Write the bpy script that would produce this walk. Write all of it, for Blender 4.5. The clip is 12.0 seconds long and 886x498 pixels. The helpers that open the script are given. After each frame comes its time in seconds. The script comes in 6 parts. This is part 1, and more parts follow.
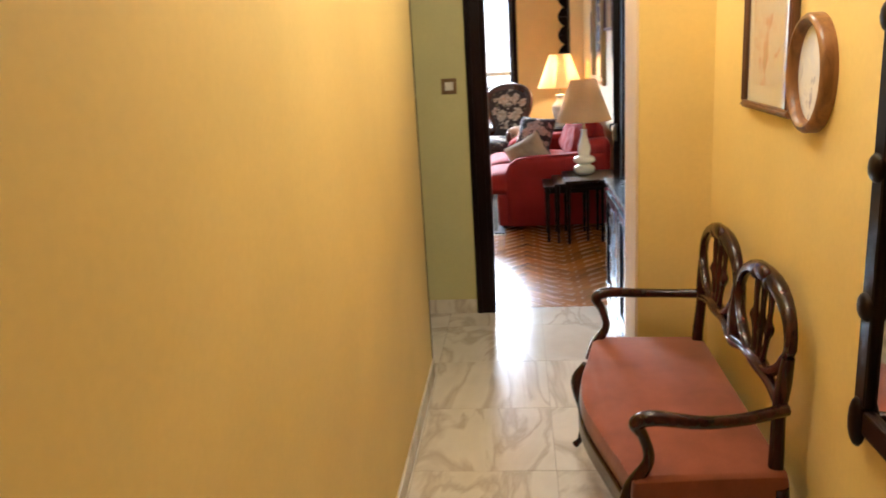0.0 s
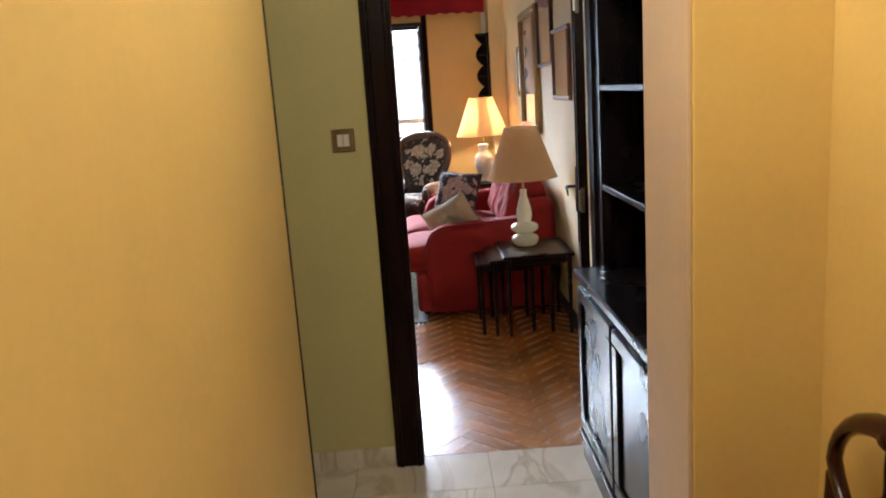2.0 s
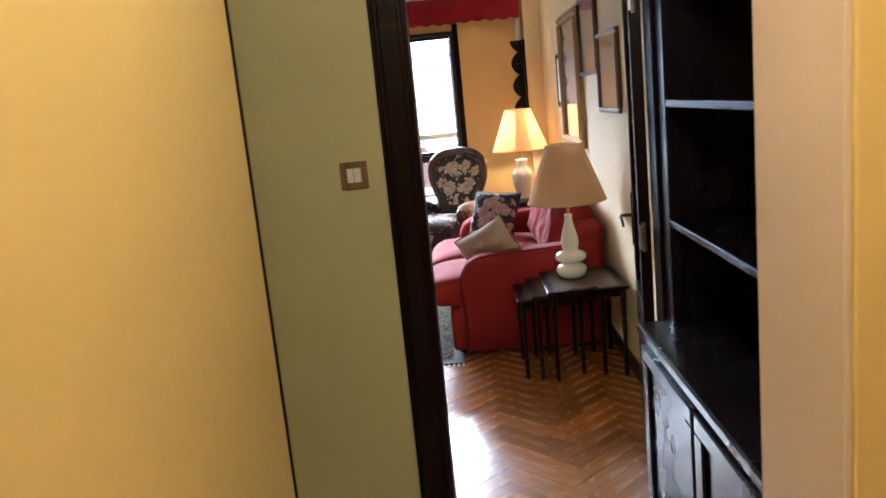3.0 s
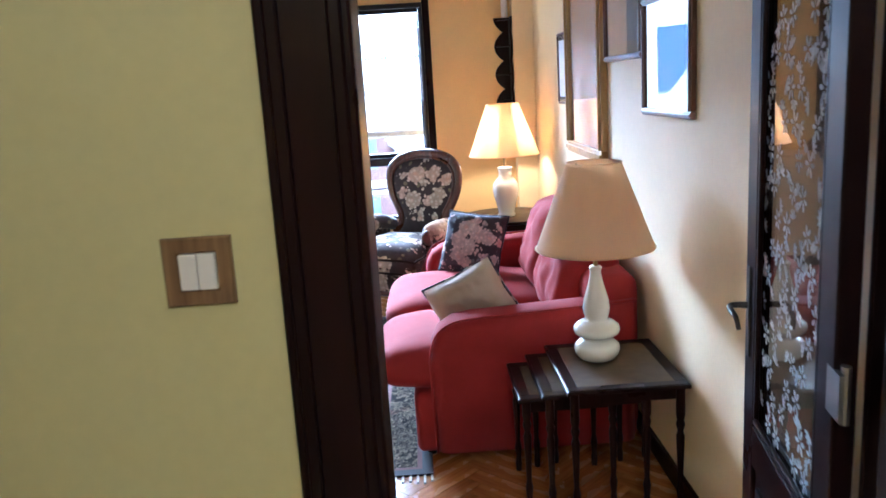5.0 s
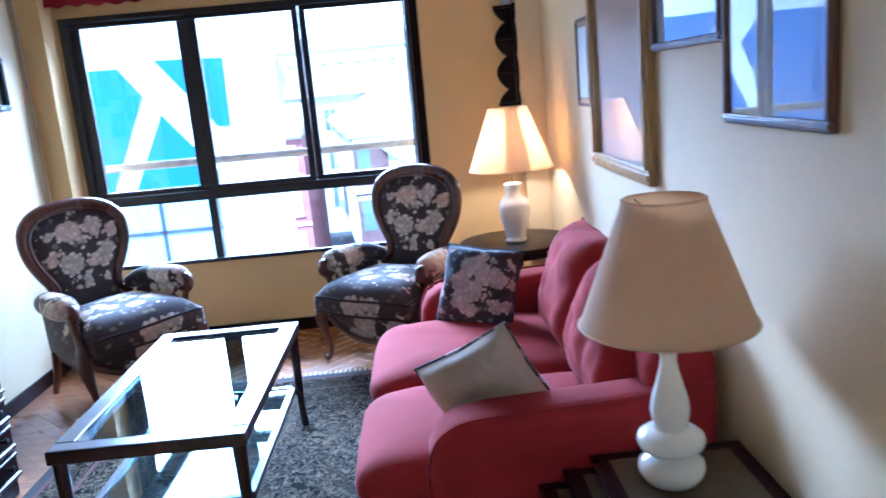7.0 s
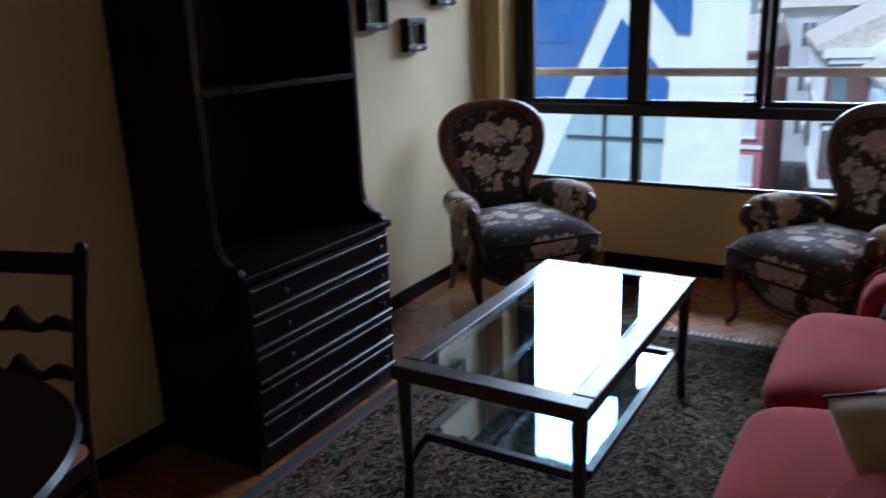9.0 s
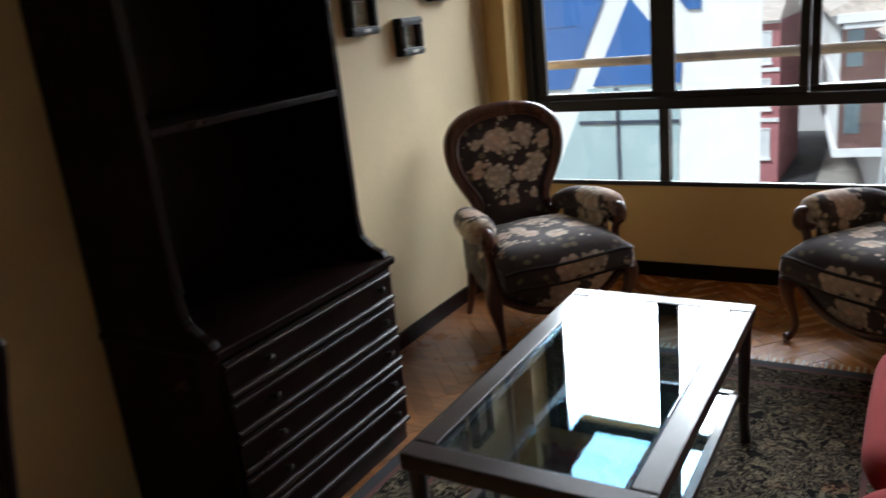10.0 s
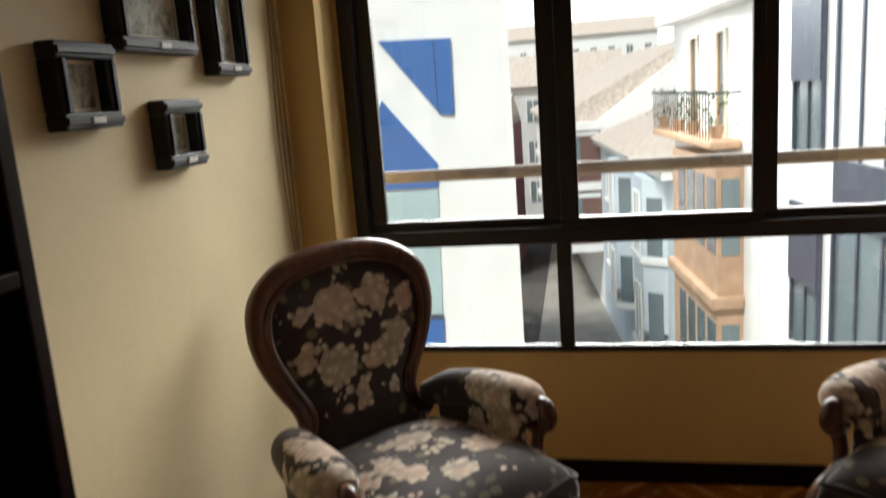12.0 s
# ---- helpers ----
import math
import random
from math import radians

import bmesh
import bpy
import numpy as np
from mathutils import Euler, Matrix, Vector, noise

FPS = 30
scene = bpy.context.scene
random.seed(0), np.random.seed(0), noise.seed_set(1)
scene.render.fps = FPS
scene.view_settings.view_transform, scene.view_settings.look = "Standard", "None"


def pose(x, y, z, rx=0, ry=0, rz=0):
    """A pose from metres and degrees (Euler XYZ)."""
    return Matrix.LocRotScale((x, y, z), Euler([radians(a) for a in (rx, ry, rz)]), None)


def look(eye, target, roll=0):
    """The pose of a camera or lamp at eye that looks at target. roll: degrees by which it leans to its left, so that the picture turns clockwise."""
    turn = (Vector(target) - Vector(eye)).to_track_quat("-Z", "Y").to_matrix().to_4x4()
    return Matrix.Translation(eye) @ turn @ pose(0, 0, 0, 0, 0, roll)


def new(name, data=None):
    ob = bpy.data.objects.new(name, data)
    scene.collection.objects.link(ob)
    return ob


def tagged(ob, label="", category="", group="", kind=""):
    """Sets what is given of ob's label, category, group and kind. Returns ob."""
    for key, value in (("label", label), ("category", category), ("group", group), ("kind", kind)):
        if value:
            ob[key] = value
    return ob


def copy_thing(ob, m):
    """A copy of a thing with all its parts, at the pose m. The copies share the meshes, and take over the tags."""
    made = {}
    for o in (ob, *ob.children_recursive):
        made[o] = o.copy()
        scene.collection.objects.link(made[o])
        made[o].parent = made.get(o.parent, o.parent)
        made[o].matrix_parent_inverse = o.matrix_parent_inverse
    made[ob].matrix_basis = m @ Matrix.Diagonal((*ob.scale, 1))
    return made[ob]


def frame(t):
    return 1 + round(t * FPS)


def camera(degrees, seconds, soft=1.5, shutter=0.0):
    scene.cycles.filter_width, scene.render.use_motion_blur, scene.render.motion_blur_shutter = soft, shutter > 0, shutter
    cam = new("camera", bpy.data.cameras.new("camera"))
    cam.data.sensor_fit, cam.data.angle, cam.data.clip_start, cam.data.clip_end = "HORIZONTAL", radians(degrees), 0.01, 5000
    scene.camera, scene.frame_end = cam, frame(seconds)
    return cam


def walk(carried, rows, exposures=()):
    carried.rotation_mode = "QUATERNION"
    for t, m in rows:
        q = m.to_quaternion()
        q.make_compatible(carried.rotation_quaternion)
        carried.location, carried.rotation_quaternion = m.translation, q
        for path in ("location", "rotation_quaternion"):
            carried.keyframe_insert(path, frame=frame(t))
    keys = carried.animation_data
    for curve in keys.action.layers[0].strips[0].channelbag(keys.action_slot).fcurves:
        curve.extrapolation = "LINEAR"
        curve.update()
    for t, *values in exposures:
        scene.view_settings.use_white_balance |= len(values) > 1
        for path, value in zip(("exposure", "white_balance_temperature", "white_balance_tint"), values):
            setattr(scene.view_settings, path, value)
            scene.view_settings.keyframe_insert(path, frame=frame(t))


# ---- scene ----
cam = camera(59.3, 12.0, 1.6, 0.4)
PATH = [
    (0, (0.29, 0.682, 1.552), (0.089, 2.607, 1.049), -3.4),
    (0.5, (0.237, 0.986, 1.565), (0.188, 2.919, 1.056), -3.1),
    (1, (0.288, 1.372, 1.54), (0.173, 3.312, 1.069), -4.1),
    (1.5, (0.268, 1.733, 1.535), (0.087, 3.669, 1.064), -3.8),
    (2, (0.224, 2.135, 1.501), (0.25, 4.094, 1.098), -3.9),
    (2.5, (0.229, 2.354, 1.504), (0.222, 4.321, 1.144), -6.8),
    (2.7, (0.268, 2.464, 1.537), (0.179, 4.429, 1.174), -5.5),
    (4.3, (0.19, 3.712, 1.542), (0.281, 5.668, 1.138), -7.1),
    (4.5, (0.193, 3.865, 1.529), (0.245, 5.83, 1.157), -6.0),
    (5, (0.199, 4.155, 1.538), (0.236, 6.112, 1.13), -3.5),
    (5.5, (0.18, 4.447, 1.54), (0.317, 6.402, 1.137), -4.2),
    (6, (0.17, 4.645, 1.528), (0.407, 6.595, 1.152), -3.5),
    (6.5, (0.215, 4.839, 1.558), (0.514, 6.778, 1.171), -5.8),
    (6.7, (0.235, 4.943, 1.554), (0.432, 6.893, 1.155), -5.8),
    (8.3, (0.183, 5.557, 1.523), (-0.252, 7.46, 1.087), -1.2),
    (8.5, (0.199, 5.548, 1.514), (-0.441, 7.397, 1.098), -2.0),
    (9, (0.248, 5.644, 1.538), (-0.739, 7.29, 0.977), -2.1),
    (9.5, (0.111, 5.818, 1.513), (-1.08, 7.329, 0.967), -3.6),
    (10, (0.022, 6.079, 1.566), (-1.001, 7.697, 0.988), -6.1),
    (10.5, (-0.187, 6.44, 1.535), (-1.017, 8.178, 0.996), -5.0),
    (11, (-0.448, 6.793, 1.554), (-1.25, 8.523, 0.95), -3.6),
    (11.5, (-0.788, 7.141, 1.57), (-1.338, 8.961, 0.949), -4.8),
    (12, (-0.988, 7.42, 1.527), (-1.403, 9.337, 1.137), -4.2),
]
EXPOSURES = [(0.0, 2.0, 5650, 10), (1.0, 1.74, 5650, 10), (2.5, 1.48, 5600, 10), (4.3, 2.5, 4700, 10), (5.0, 2.15, 4500, 10), (5.5, 1.95, 4400, 10), (6.7, 1.9, 4000, 10), (8.3, -0.55, 4600, 10), (9.0, -0.5, 5000, 10), (10.0, -0.22, 6100, 10), (12.0, -0.32, 7000, 10)]
walk(cam, [(t, look(eye, target, roll)) for t, eye, target, roll in PATH], EXPOSURES)

# ---- world, sun, exposure ----
world = bpy.data.worlds.new("sky")
scene.world = world
world.use_nodes = True
wn = world.node_tree
sky = wn.nodes.new("ShaderNodeTexSky")
sky.sky_type = "NISHITA"
sky.sun_disc = False
sky.sun_elevation, sky.sun_rotation = radians(50), radians(210)
sky.air_density, sky.dust_density, sky.ozone_density = 1.5, 2.0, 1.0
wn.links.new(sky.outputs[0], wn.nodes["Background"].inputs[0])
wn.nodes["Background"].inputs[1].default_value = 0.15


def lamp(name, kind, where, watts, color, size=0.1, angle=0.0):
    data = bpy.data.lights.new(name, kind)
    data.energy, data.color = watts, color
    if kind == "AREA":
        data.shape, data.size = "DISK", size
    elif kind == "SUN":
        data.angle = angle
    else:
        data.shadow_soft_size = size
    ob = new(name, data)
    ob.matrix_world = where
    return ob


lamp("sun", "SUN", look((-6.4, -5.1, 15.3), (0, 6, 0)), 5.0, (0.94, 0.97, 1.0), angle=radians(12))
# Added area lamp behind the roofs, out of view, boosting sky light indoors.
sky_fill = lamp("sky_fill_light", "AREA", look((0.0, 27.0, 9.6), (-0.8, 10.0, 6.6)), 30000, (0.93, 0.96, 1.0), 1.0)
sky_fill.data.shape, sky_fill.data.size, sky_fill.data.size_y = "RECTANGLE", 28.0, 11.0
lamp("hall_ceiling_lamp", "POINT", pose(0.42, 3.55, 2.36), 6, (1.0, 0.85, 0.62), 0.12)
# Second hall light, unseen and added to even out the wall brightness.
lamp("hall_fill_light", "POINT", pose(0.34, 2.4, 2.36), 6.5, (1.0, 0.85, 0.62), 0.12)
lamp("table_lamp_bulb", "POINT", pose(0.78, 9.70, 1.17), 8, (1.0, 0.70, 0.42), 0.03)

# ---- materials ----
MATS = {}


def shader(name, rough=0.6, metal=0.0, coat=0.0):
    m = bpy.data.materials.new(name)
    m.use_nodes = True
    b = m.node_tree.nodes["Principled BSDF"]
    b.inputs["Roughness"].default_value = rough
    b.inputs["Metallic"].default_value = metal
    b.inputs["Coat Weight"].default_value = coat
    b.inputs["Coat Roughness"].default_value = 0.12
    MATS[name] = m
    return m, m.node_tree, b


def ramp(tree, fac, stops, constant=False):
    r = tree.nodes.new("ShaderNodeValToRGB")
    if constant:
        r.color_ramp.interpolation = "CONSTANT"
    while len(r.color_ramp.elements) < len(stops):
        r.color_ramp.elements.new(0.5)
    for e, (p, c) in zip(r.color_ramp.elements, stops):
        e.position, e.color = p, (*c, 1)
    tree.links.new(fac, r.inputs[0])
    return r.outputs[0]


def coords(tree, scale=(1, 1, 1), space="Object"):
    t = tree.nodes.new("ShaderNodeTexCoord")
    mp = tree.nodes.new("ShaderNodeMapping")
    mp.inputs["Scale"].default_value = scale
    tree.links.new(t.outputs[space], mp.inputs[0])
    return mp.outputs[0]


def noise_of(tree, vec, scale, detail=4.0, rough=0.55, distortion=0.0):
    n = tree.nodes.new("ShaderNodeTexNoise")
    n.inputs["Scale"].default_value, n.inputs["Detail"].default_value = scale, detail
    n.inputs["Roughness"].default_value, n.inputs["Distortion"].default_value = rough, distortion
    if vec is not None:
        tree.links.new(vec, n.inputs["Vector"])
    return n.outputs[0]


def mix(tree, fac, a, b, blend="MIX"):
    n = tree.nodes.new("ShaderNodeMix")
    n.data_type, n.blend_type = "RGBA", blend
    for sock, v in ((n.inputs[0], fac), (n.inputs[6], a), (n.inputs[7], b)):
        if isinstance(v, (int, float)):
            sock.default_value = v
        elif isinstance(v, tuple):
            sock.default_value = (*v, 1)
        else:
            tree.links.new(v, sock)
    return n.outputs[2]


def relief(tree, bsdf, height, strength, distance=0.002):
    b = tree.nodes.new("ShaderNodeBump")
    b.inputs["Strength"].default_value, b.inputs["Distance"].default_value = strength, distance
    tree.links.new(height, b.inputs["Height"])
    tree.links.new(b.outputs[0], bsdf.inputs["Normal"])


def random_value(tree):
    return tree.nodes.new("ShaderNodeObjectInfo").outputs["Random"]


def paint(name, color, rough=0.65, grain=0.25):
    """Roller-painted plaster: faint blotches and orange-peel relief."""
    m, t, b = shader(name, rough)
    v = coords(t)
    blot = noise_of(t, v, 1.3, 5)
    dark = tuple(c * 0.90 for c in color)
    col = ramp(t, blot, [(0.35, dark), (0.65, color)])
    fine = noise_of(t, v, 55, 3)
    col = mix(t, 0.06, col, ramp(t, fine, [(0.3, (0.4, 0.4, 0.4)), (0.7, (1, 1, 1))]), "MULTIPLY")
    t.links.new(col, b.inputs["Base Color"])
    relief(t, b, fine, grain, 0.0015)
    return m


def wood(name, dark, light, rough=0.3, scale=1.0, axis=2, coat=0.3, vary=False):
    m, t, b = shader(name, rough, 0.0, coat)
    s = [16 * scale, 16 * scale, 16 * scale]
    s[axis] = 1.4 * scale
    v = coords(t, tuple(s))
    n = noise_of(t, v, 1.0, 6, 0.6, 0.8)
    col = ramp(t, n, [(0.3, dark), (0.7, light)])
    wear = noise_of(t, coords(t), 2.6, 4)
    col = mix(t, 0.35, col, ramp(t, wear, [(0.35, (0.62, 0.6, 0.58)), (0.65, (1, 1, 1))]), "MULTIPLY")
    if vary:
        tone = ramp(t, random_value(t), [(0.0, (0.62, 0.58, 0.54)), (0.5, (0.92, 0.9, 0.88)), (1.0, (1.18, 1.12, 1.05))])
        col = mix(t, 0.85, col, tone, "MULTIPLY")
    t.links.new(col, b.inputs["Base Color"])
    r = ramp(t, wear, [(0.3, (rough * 0.75,) * 3), (0.7, (min(1, rough * 1.3),) * 3)])
    t.links.new(r, b.inputs["Roughness"])
    relief(t, b, n, 0.12, 0.001)
    return m


def plain(name, color, rough=0.5, metal=0.0, coat=0.0, vary=0.12, scale=6.0, bump=0.0, sheen=0.0):
    m, t, b = shader(name, rough, metal, coat)
    v = coords(t)
    n = noise_of(t, v, scale, 5)
    lo, hi = tuple(c * (1 - vary) for c in color), tuple(min(1, c * (1 + vary * 0.6)) for c in color)
    t.links.new(ramp(t, n, [(0.3, lo), (0.7, hi)]), b.inputs["Base Color"])
    b.inputs["Sheen Weight"].default_value = sheen
    if bump:
        relief(t, b, noise_of(t, v, 240, 2), bump, 0.001)
    return m


def fabric(name, color, weave=420, rough=0.9, vary=0.18, sheen=0.35):
    m, t, b = shader(name, rough)
    v = coords(t)
    n = noise_of(t, v, 5, 5)
    fine = noise_of(t, v, weave, 2)
    col = ramp(t, n, [(0.3, tuple(c * (1 - vary) for c in color)), (0.7, tuple(c * (1 + vary * 0.5) for c in color))])
    col = mix(t, 0.22, col, ramp(t, fine, [(0.3, (0.45, 0.45, 0.45)), (0.7, (1, 1, 1))]), "MULTIPLY")
    t.links.new(col, b.inputs["Base Color"])
    b.inputs["Specular IOR Level"].default_value = 0.15
    b.inputs["Sheen Weight"].default_value = sheen
    b.inputs["Sheen Roughness"].default_value = 0.4
    relief(t, b, mix(t, 0.6, fine, n), 0.35, 0.002)
    return m


def floral(name, ground, petal, petal2, leaf, size=7.0, bunches=(), spread=0.16):
    """Woven tapestry: bunches of blown roses with small sprigs and leaves on a dark ground."""
    m, t, b = shader(name, 0.85)
    base = coords(t)
    wob = t.nodes.new("ShaderNodeTexNoise")
    wob.inputs["Scale"].default_value = 9.0
    t.links.new(base, wob.inputs["Vector"])
    warp = mix(t, 0.045, base, wob.outputs[1], "ADD")

    def cells(scale, vec):
        v = t.nodes.new("ShaderNodeTexVoronoi")
        v.inputs["Scale"].default_value = scale
        t.links.new(vec, v.inputs["Vector"])
        return v

    def calc(op, a, c):
        n = t.nodes.new("ShaderNodeMath")
        n.operation = op
        for k, v in enumerate((a, c)):
            if isinstance(v, (int, float)):
                n.inputs[k].default_value = v
            else:
                t.links.new(v, n.inputs[k])
        return n.outputs[0]

    # where the bunches of roses lie
    near = None
    for p in bunches:
        d = t.nodes.new("ShaderNodeVectorMath")
        d.operation = "DISTANCE"
        t.links.new(base, d.inputs[0])
        d.inputs[1].default_value = p
        near = d.outputs["Value"] if near is None else calc("MINIMUM", near, d.outputs["Value"])
    if near is None:
        bunch = ramp(t, noise_of(t, base, 3.6, 1), [(0.42, (0, 0, 0)), (0.58, (1, 1, 1))])
    else:
        ragged = calc("ADD", near, calc("MULTIPLY", calc("SUBTRACT", noise_of(t, base, 11, 2), 0.5), 0.16))
        bunch = ramp(t, ragged, [(spread * 0.62, (1, 1, 1)), (spread * 1.25, (0, 0, 0))])
    big, small = cells(size, warp), cells(size * 4.2, warp)
    scallop = calc("ADD", calc("MULTIPLY", big.outputs["Distance"], 0.70), calc("MULTIPLY", small.outputs["Distance"], 0.25))
    reach = calc("ADD", calc("MULTIPLY", bunch, 0.43), 0.16)
    flower = ramp(t, calc("SUBTRACT", reach, scallop), [(0.0, (0, 0, 0)), (0.035, (1, 1, 1))])
    pick = ramp(t, mix(t, 0.72, big.outputs["Color"], bunch, "ADD"), [(0.42, (0, 0, 0)), (0.46, (1, 1, 1))])
    tone = mix(t, ramp(t, small.outputs["Distance"], [(0.14, (0, 0, 0)), (0.55, (1, 1, 1))]), petal, petal2)
    rosy = ramp(t, big.outputs["Color"], [(0.35, (0, 0, 0)), (0.8, (1, 1, 1))])
    tone = mix(t, rosy, tone, mix(t, 0.3, tone, (petal[0], petal[1] * 0.66, petal[2] * 0.62)))
    core = ramp(t, big.outputs["Distance"], [(0.04, (1, 1, 1)), (0.24, (0, 0, 0))])
    tone = mix(t, mix(t, 0.6, (0, 0, 0), core), tone, (petal[0] * 0.9, petal[1] * 0.55, petal[2] * 0.45))
    lv = cells(size * 2.1, mix(t, 1.0, warp, (0.37, 0.11, 0.2), "ADD"))
    leaves = ramp(t, lv.outputs["Distance"], [(0.24, (1, 1, 1)), (0.33, (0, 0, 0))])
    keep = ramp(t, lv.outputs["Color"], [(0.38, (0, 0, 0)), (0.42, (1, 1, 1))])
    shade = ramp(t, noise_of(t, base, 24, 3), [(0.3, (0.75, 0.75, 0.75)), (0.7, (1.2, 1.2, 1.2))])
    col = mix(t, mix(t, 1.0, leaves, keep, "MULTIPLY"), ground, leaf)
    col = mix(t, mix(t, 1.0, flower, pick, "MULTIPLY"), col, tone)
    col = mix(t, 0.7, col, shade, "MULTIPLY")
    fine = noise_of(t, base, 380, 2)
    col = mix(t, 0.3, col, ramp(t, fine, [(0.3, (0.4, 0.4, 0.4)), (0.7, (1, 1, 1))]), "MULTIPLY")
    t.links.new(col, b.inputs["Base Color"])
    b.inputs["Specular IOR Level"].default_value = 0.15
    b.inputs["Sheen Weight"].default_value = 0.25
    relief(t, b, fine, 0.4, 0.002)
    return m


hall_paint = paint("hall_yellow_paint", (0.78, 0.58, 0.205))
# Hall yellow shifted to olive: cool daylight from the left, put into the colour.
cool_tinted_paint = paint("hall_paint_cool_light", (0.60, 0.55, 0.25))
pier_paint = paint("pier_cream_paint", (0.74, 0.58, 0.42))
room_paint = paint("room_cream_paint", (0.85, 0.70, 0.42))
# Room paint with the parquet's warm bounce light put into its colour.
bounce_tinted_paint = paint("room_paint_warm_bounce", (0.82, 0.57, 0.22))
white_paint = paint("white_ceiling_paint", (0.82, 0.80, 0.76))
dark_wood = wood("dark_varnished_wood", (0.005, 0.0022, 0.0022), (0.015, 0.005, 0.0045), 0.34, coat=0.05)
dark_wood.node_tree.nodes["Principled BSDF"].inputs["Specular IOR Level"].default_value = 0.12
lacquer = wood("dark_table_lacquer", (0.010, 0.005, 0.005), (0.030, 0.013, 0.012), 0.33, coat=0.15)
black_wood = wood("black_lacquered_wood", (0.005, 0.004, 0.005), (0.014, 0.010, 0.012), 0.24, coat=0.03)
black_wood.node_tree.nodes["Principled BSDF"].inputs["Specular IOR Level"].default_value = 0.22
mahogany = wood("polished_mahogany", (0.014, 0.004, 0.004), (0.050, 0.011, 0.008), 0.24, 1.6, coat=0.2)
mahogany.node_tree.nodes["Principled BSDF"].inputs["Specular IOR Level"].default_value = 0.3
walnut = wood("carved_walnut", (0.045, 0.015, 0.009), (0.15, 0.05, 0.024), 0.3, 1.6, coat=0.4)
parquet_wood = wood("herringbone_oak", (0.27, 0.095, 0.022), (0.58, 0.26, 0.075), 0.26, 1.5, 0, 0.25, True)
gilt = wood("gilt_wood", (0.30, 0.17, 0.04), (0.55, 0.36, 0.11), 0.35, 2.0)
frame_wood = wood("brown_frame_wood", (0.05, 0.018, 0.009), (0.17, 0.065, 0.03), 0.35, 2.0)
oval_wood = wood("honey_oval_wood", (0.12, 0.045, 0.015), (0.36, 0.16, 0.05), 0.35, 2.0)
switch_wood = wood("switch_plate_wood", (0.12, 0.065, 0.025), (0.28, 0.17, 0.07), 0.4, 4.0)
bronze = plain("bronze_aluminium", (0.030, 0.026, 0.024), 0.42, 0.35)
brass = plain("aged_brass", (0.45, 0.32, 0.14), 0.35, 1.0)
steel = plain("worn_steel", (0.35, 0.34, 0.33), 0.35, 1.0)
chrome = plain("bright_edge_strip", (0.75, 0.76, 0.8), 0.25, 0.8)
bench_cloth = fabric("rust_velvet", (0.28, 0.085, 0.048), 300, vary=0.3)
sofa_cloth = fabric("raspberry_cotton", (0.30, 0.027, 0.024), 500, vary=0.16, sheen=0.04)
back_cloth = fabric("beige_cushion_cloth", (0.50, 0.40, 0.30), 400)
rose_dark = floral("rose_tapestry", (0.060, 0.043, 0.042), (0.82, 0.74, 0.60), (0.50, 0.41, 0.31), (0.21, 0.18, 0.11), 8.2, ((0.0, 0.32, 0.84), (0.02, -0.06, 0.52), (0.31, -0.10, 0.65), (-0.31, -0.10, 0.65), (0.05, -0.36, 0.30)), 0.23)
rose_cushion = floral("rose_cushion_tapestry", (0.05, 0.045, 0.055), (0.66, 0.53, 0.46), (0.40, 0.36, 0.35), (0.16, 0.18, 0.18), 12.0, ((0.0, 0.0, 0.19),), 0.20)
valance_cloth = fabric("crimson_valance", (0.27, 0.012, 0.02), 300)
ceramic = plain("white_glazed_ceramic", (0.80, 0.78, 0.72), 0.12, 0, 0.5, 0.04)
leather = plain("olive_leather_inset", (0.10, 0.074, 0.040), 0.55, 0, 0.05, 0.2, 18, 0.2)
leather.node_tree.nodes["Principled BSDF"].inputs["Specular IOR Level"].default_value = 0.2
plastic = plain("ivory_plastic", (0.74, 0.71, 0.64), 0.35, 0, 0, 0.04)
black_frame = plain("black_frame_lacquer", (0.005, 0.0045, 0.005), 0.5)
mat_board = plain("cream_mount_board", (0.78, 0.74, 0.64), 0.8, 0, 0, 0.05)
cord_mat = plain("ivory_cord", (0.62, 0.54, 0.36), 0.7)
# Ivory cord with the shade of the corner put into its colour.
blind_cord = plain("shaded_ivory_cord", (0.40, 0.31, 0.17), 0.7)
pipe_paint = plain("white_pipe_paint", (0.80, 0.79, 0.76), 0.4)


def marble_floor():
    m, t, b = shader("cream_marble", 0.16, 0, 0.2)
    v = coords(t)
    shift = mix(t, 1.0, v, random_value(t), "ADD")
    veins = noise_of(t, mix(t, 1.0, shift, (2.2, 0.8, 1.0), "MULTIPLY"), 1.5, 5, 0.5, 1.2)
    col = ramp(t, veins, [(0.28, (0.66, 0.59, 0.49)), (0.44, (0.74, 0.68, 0.58)), (0.50, (0.55, 0.48, 0.39)), (0.55, (0.75, 0.70, 0.61)), (0.75, (0.68, 0.62, 0.53))])
    cloud = noise_of(t, shift, 7, 4)
    col = mix(t, 0.3, col, ramp(t, cloud, [(0.3, (0.72, 0.70, 0.66)), (0.7, (1, 1, 1))]), "MULTIPLY")
    t.links.new(col, b.inputs["Base Color"])
    relief(t, b, noise_of(t, v, 9, 3), 0.05, 0.002)
    return m


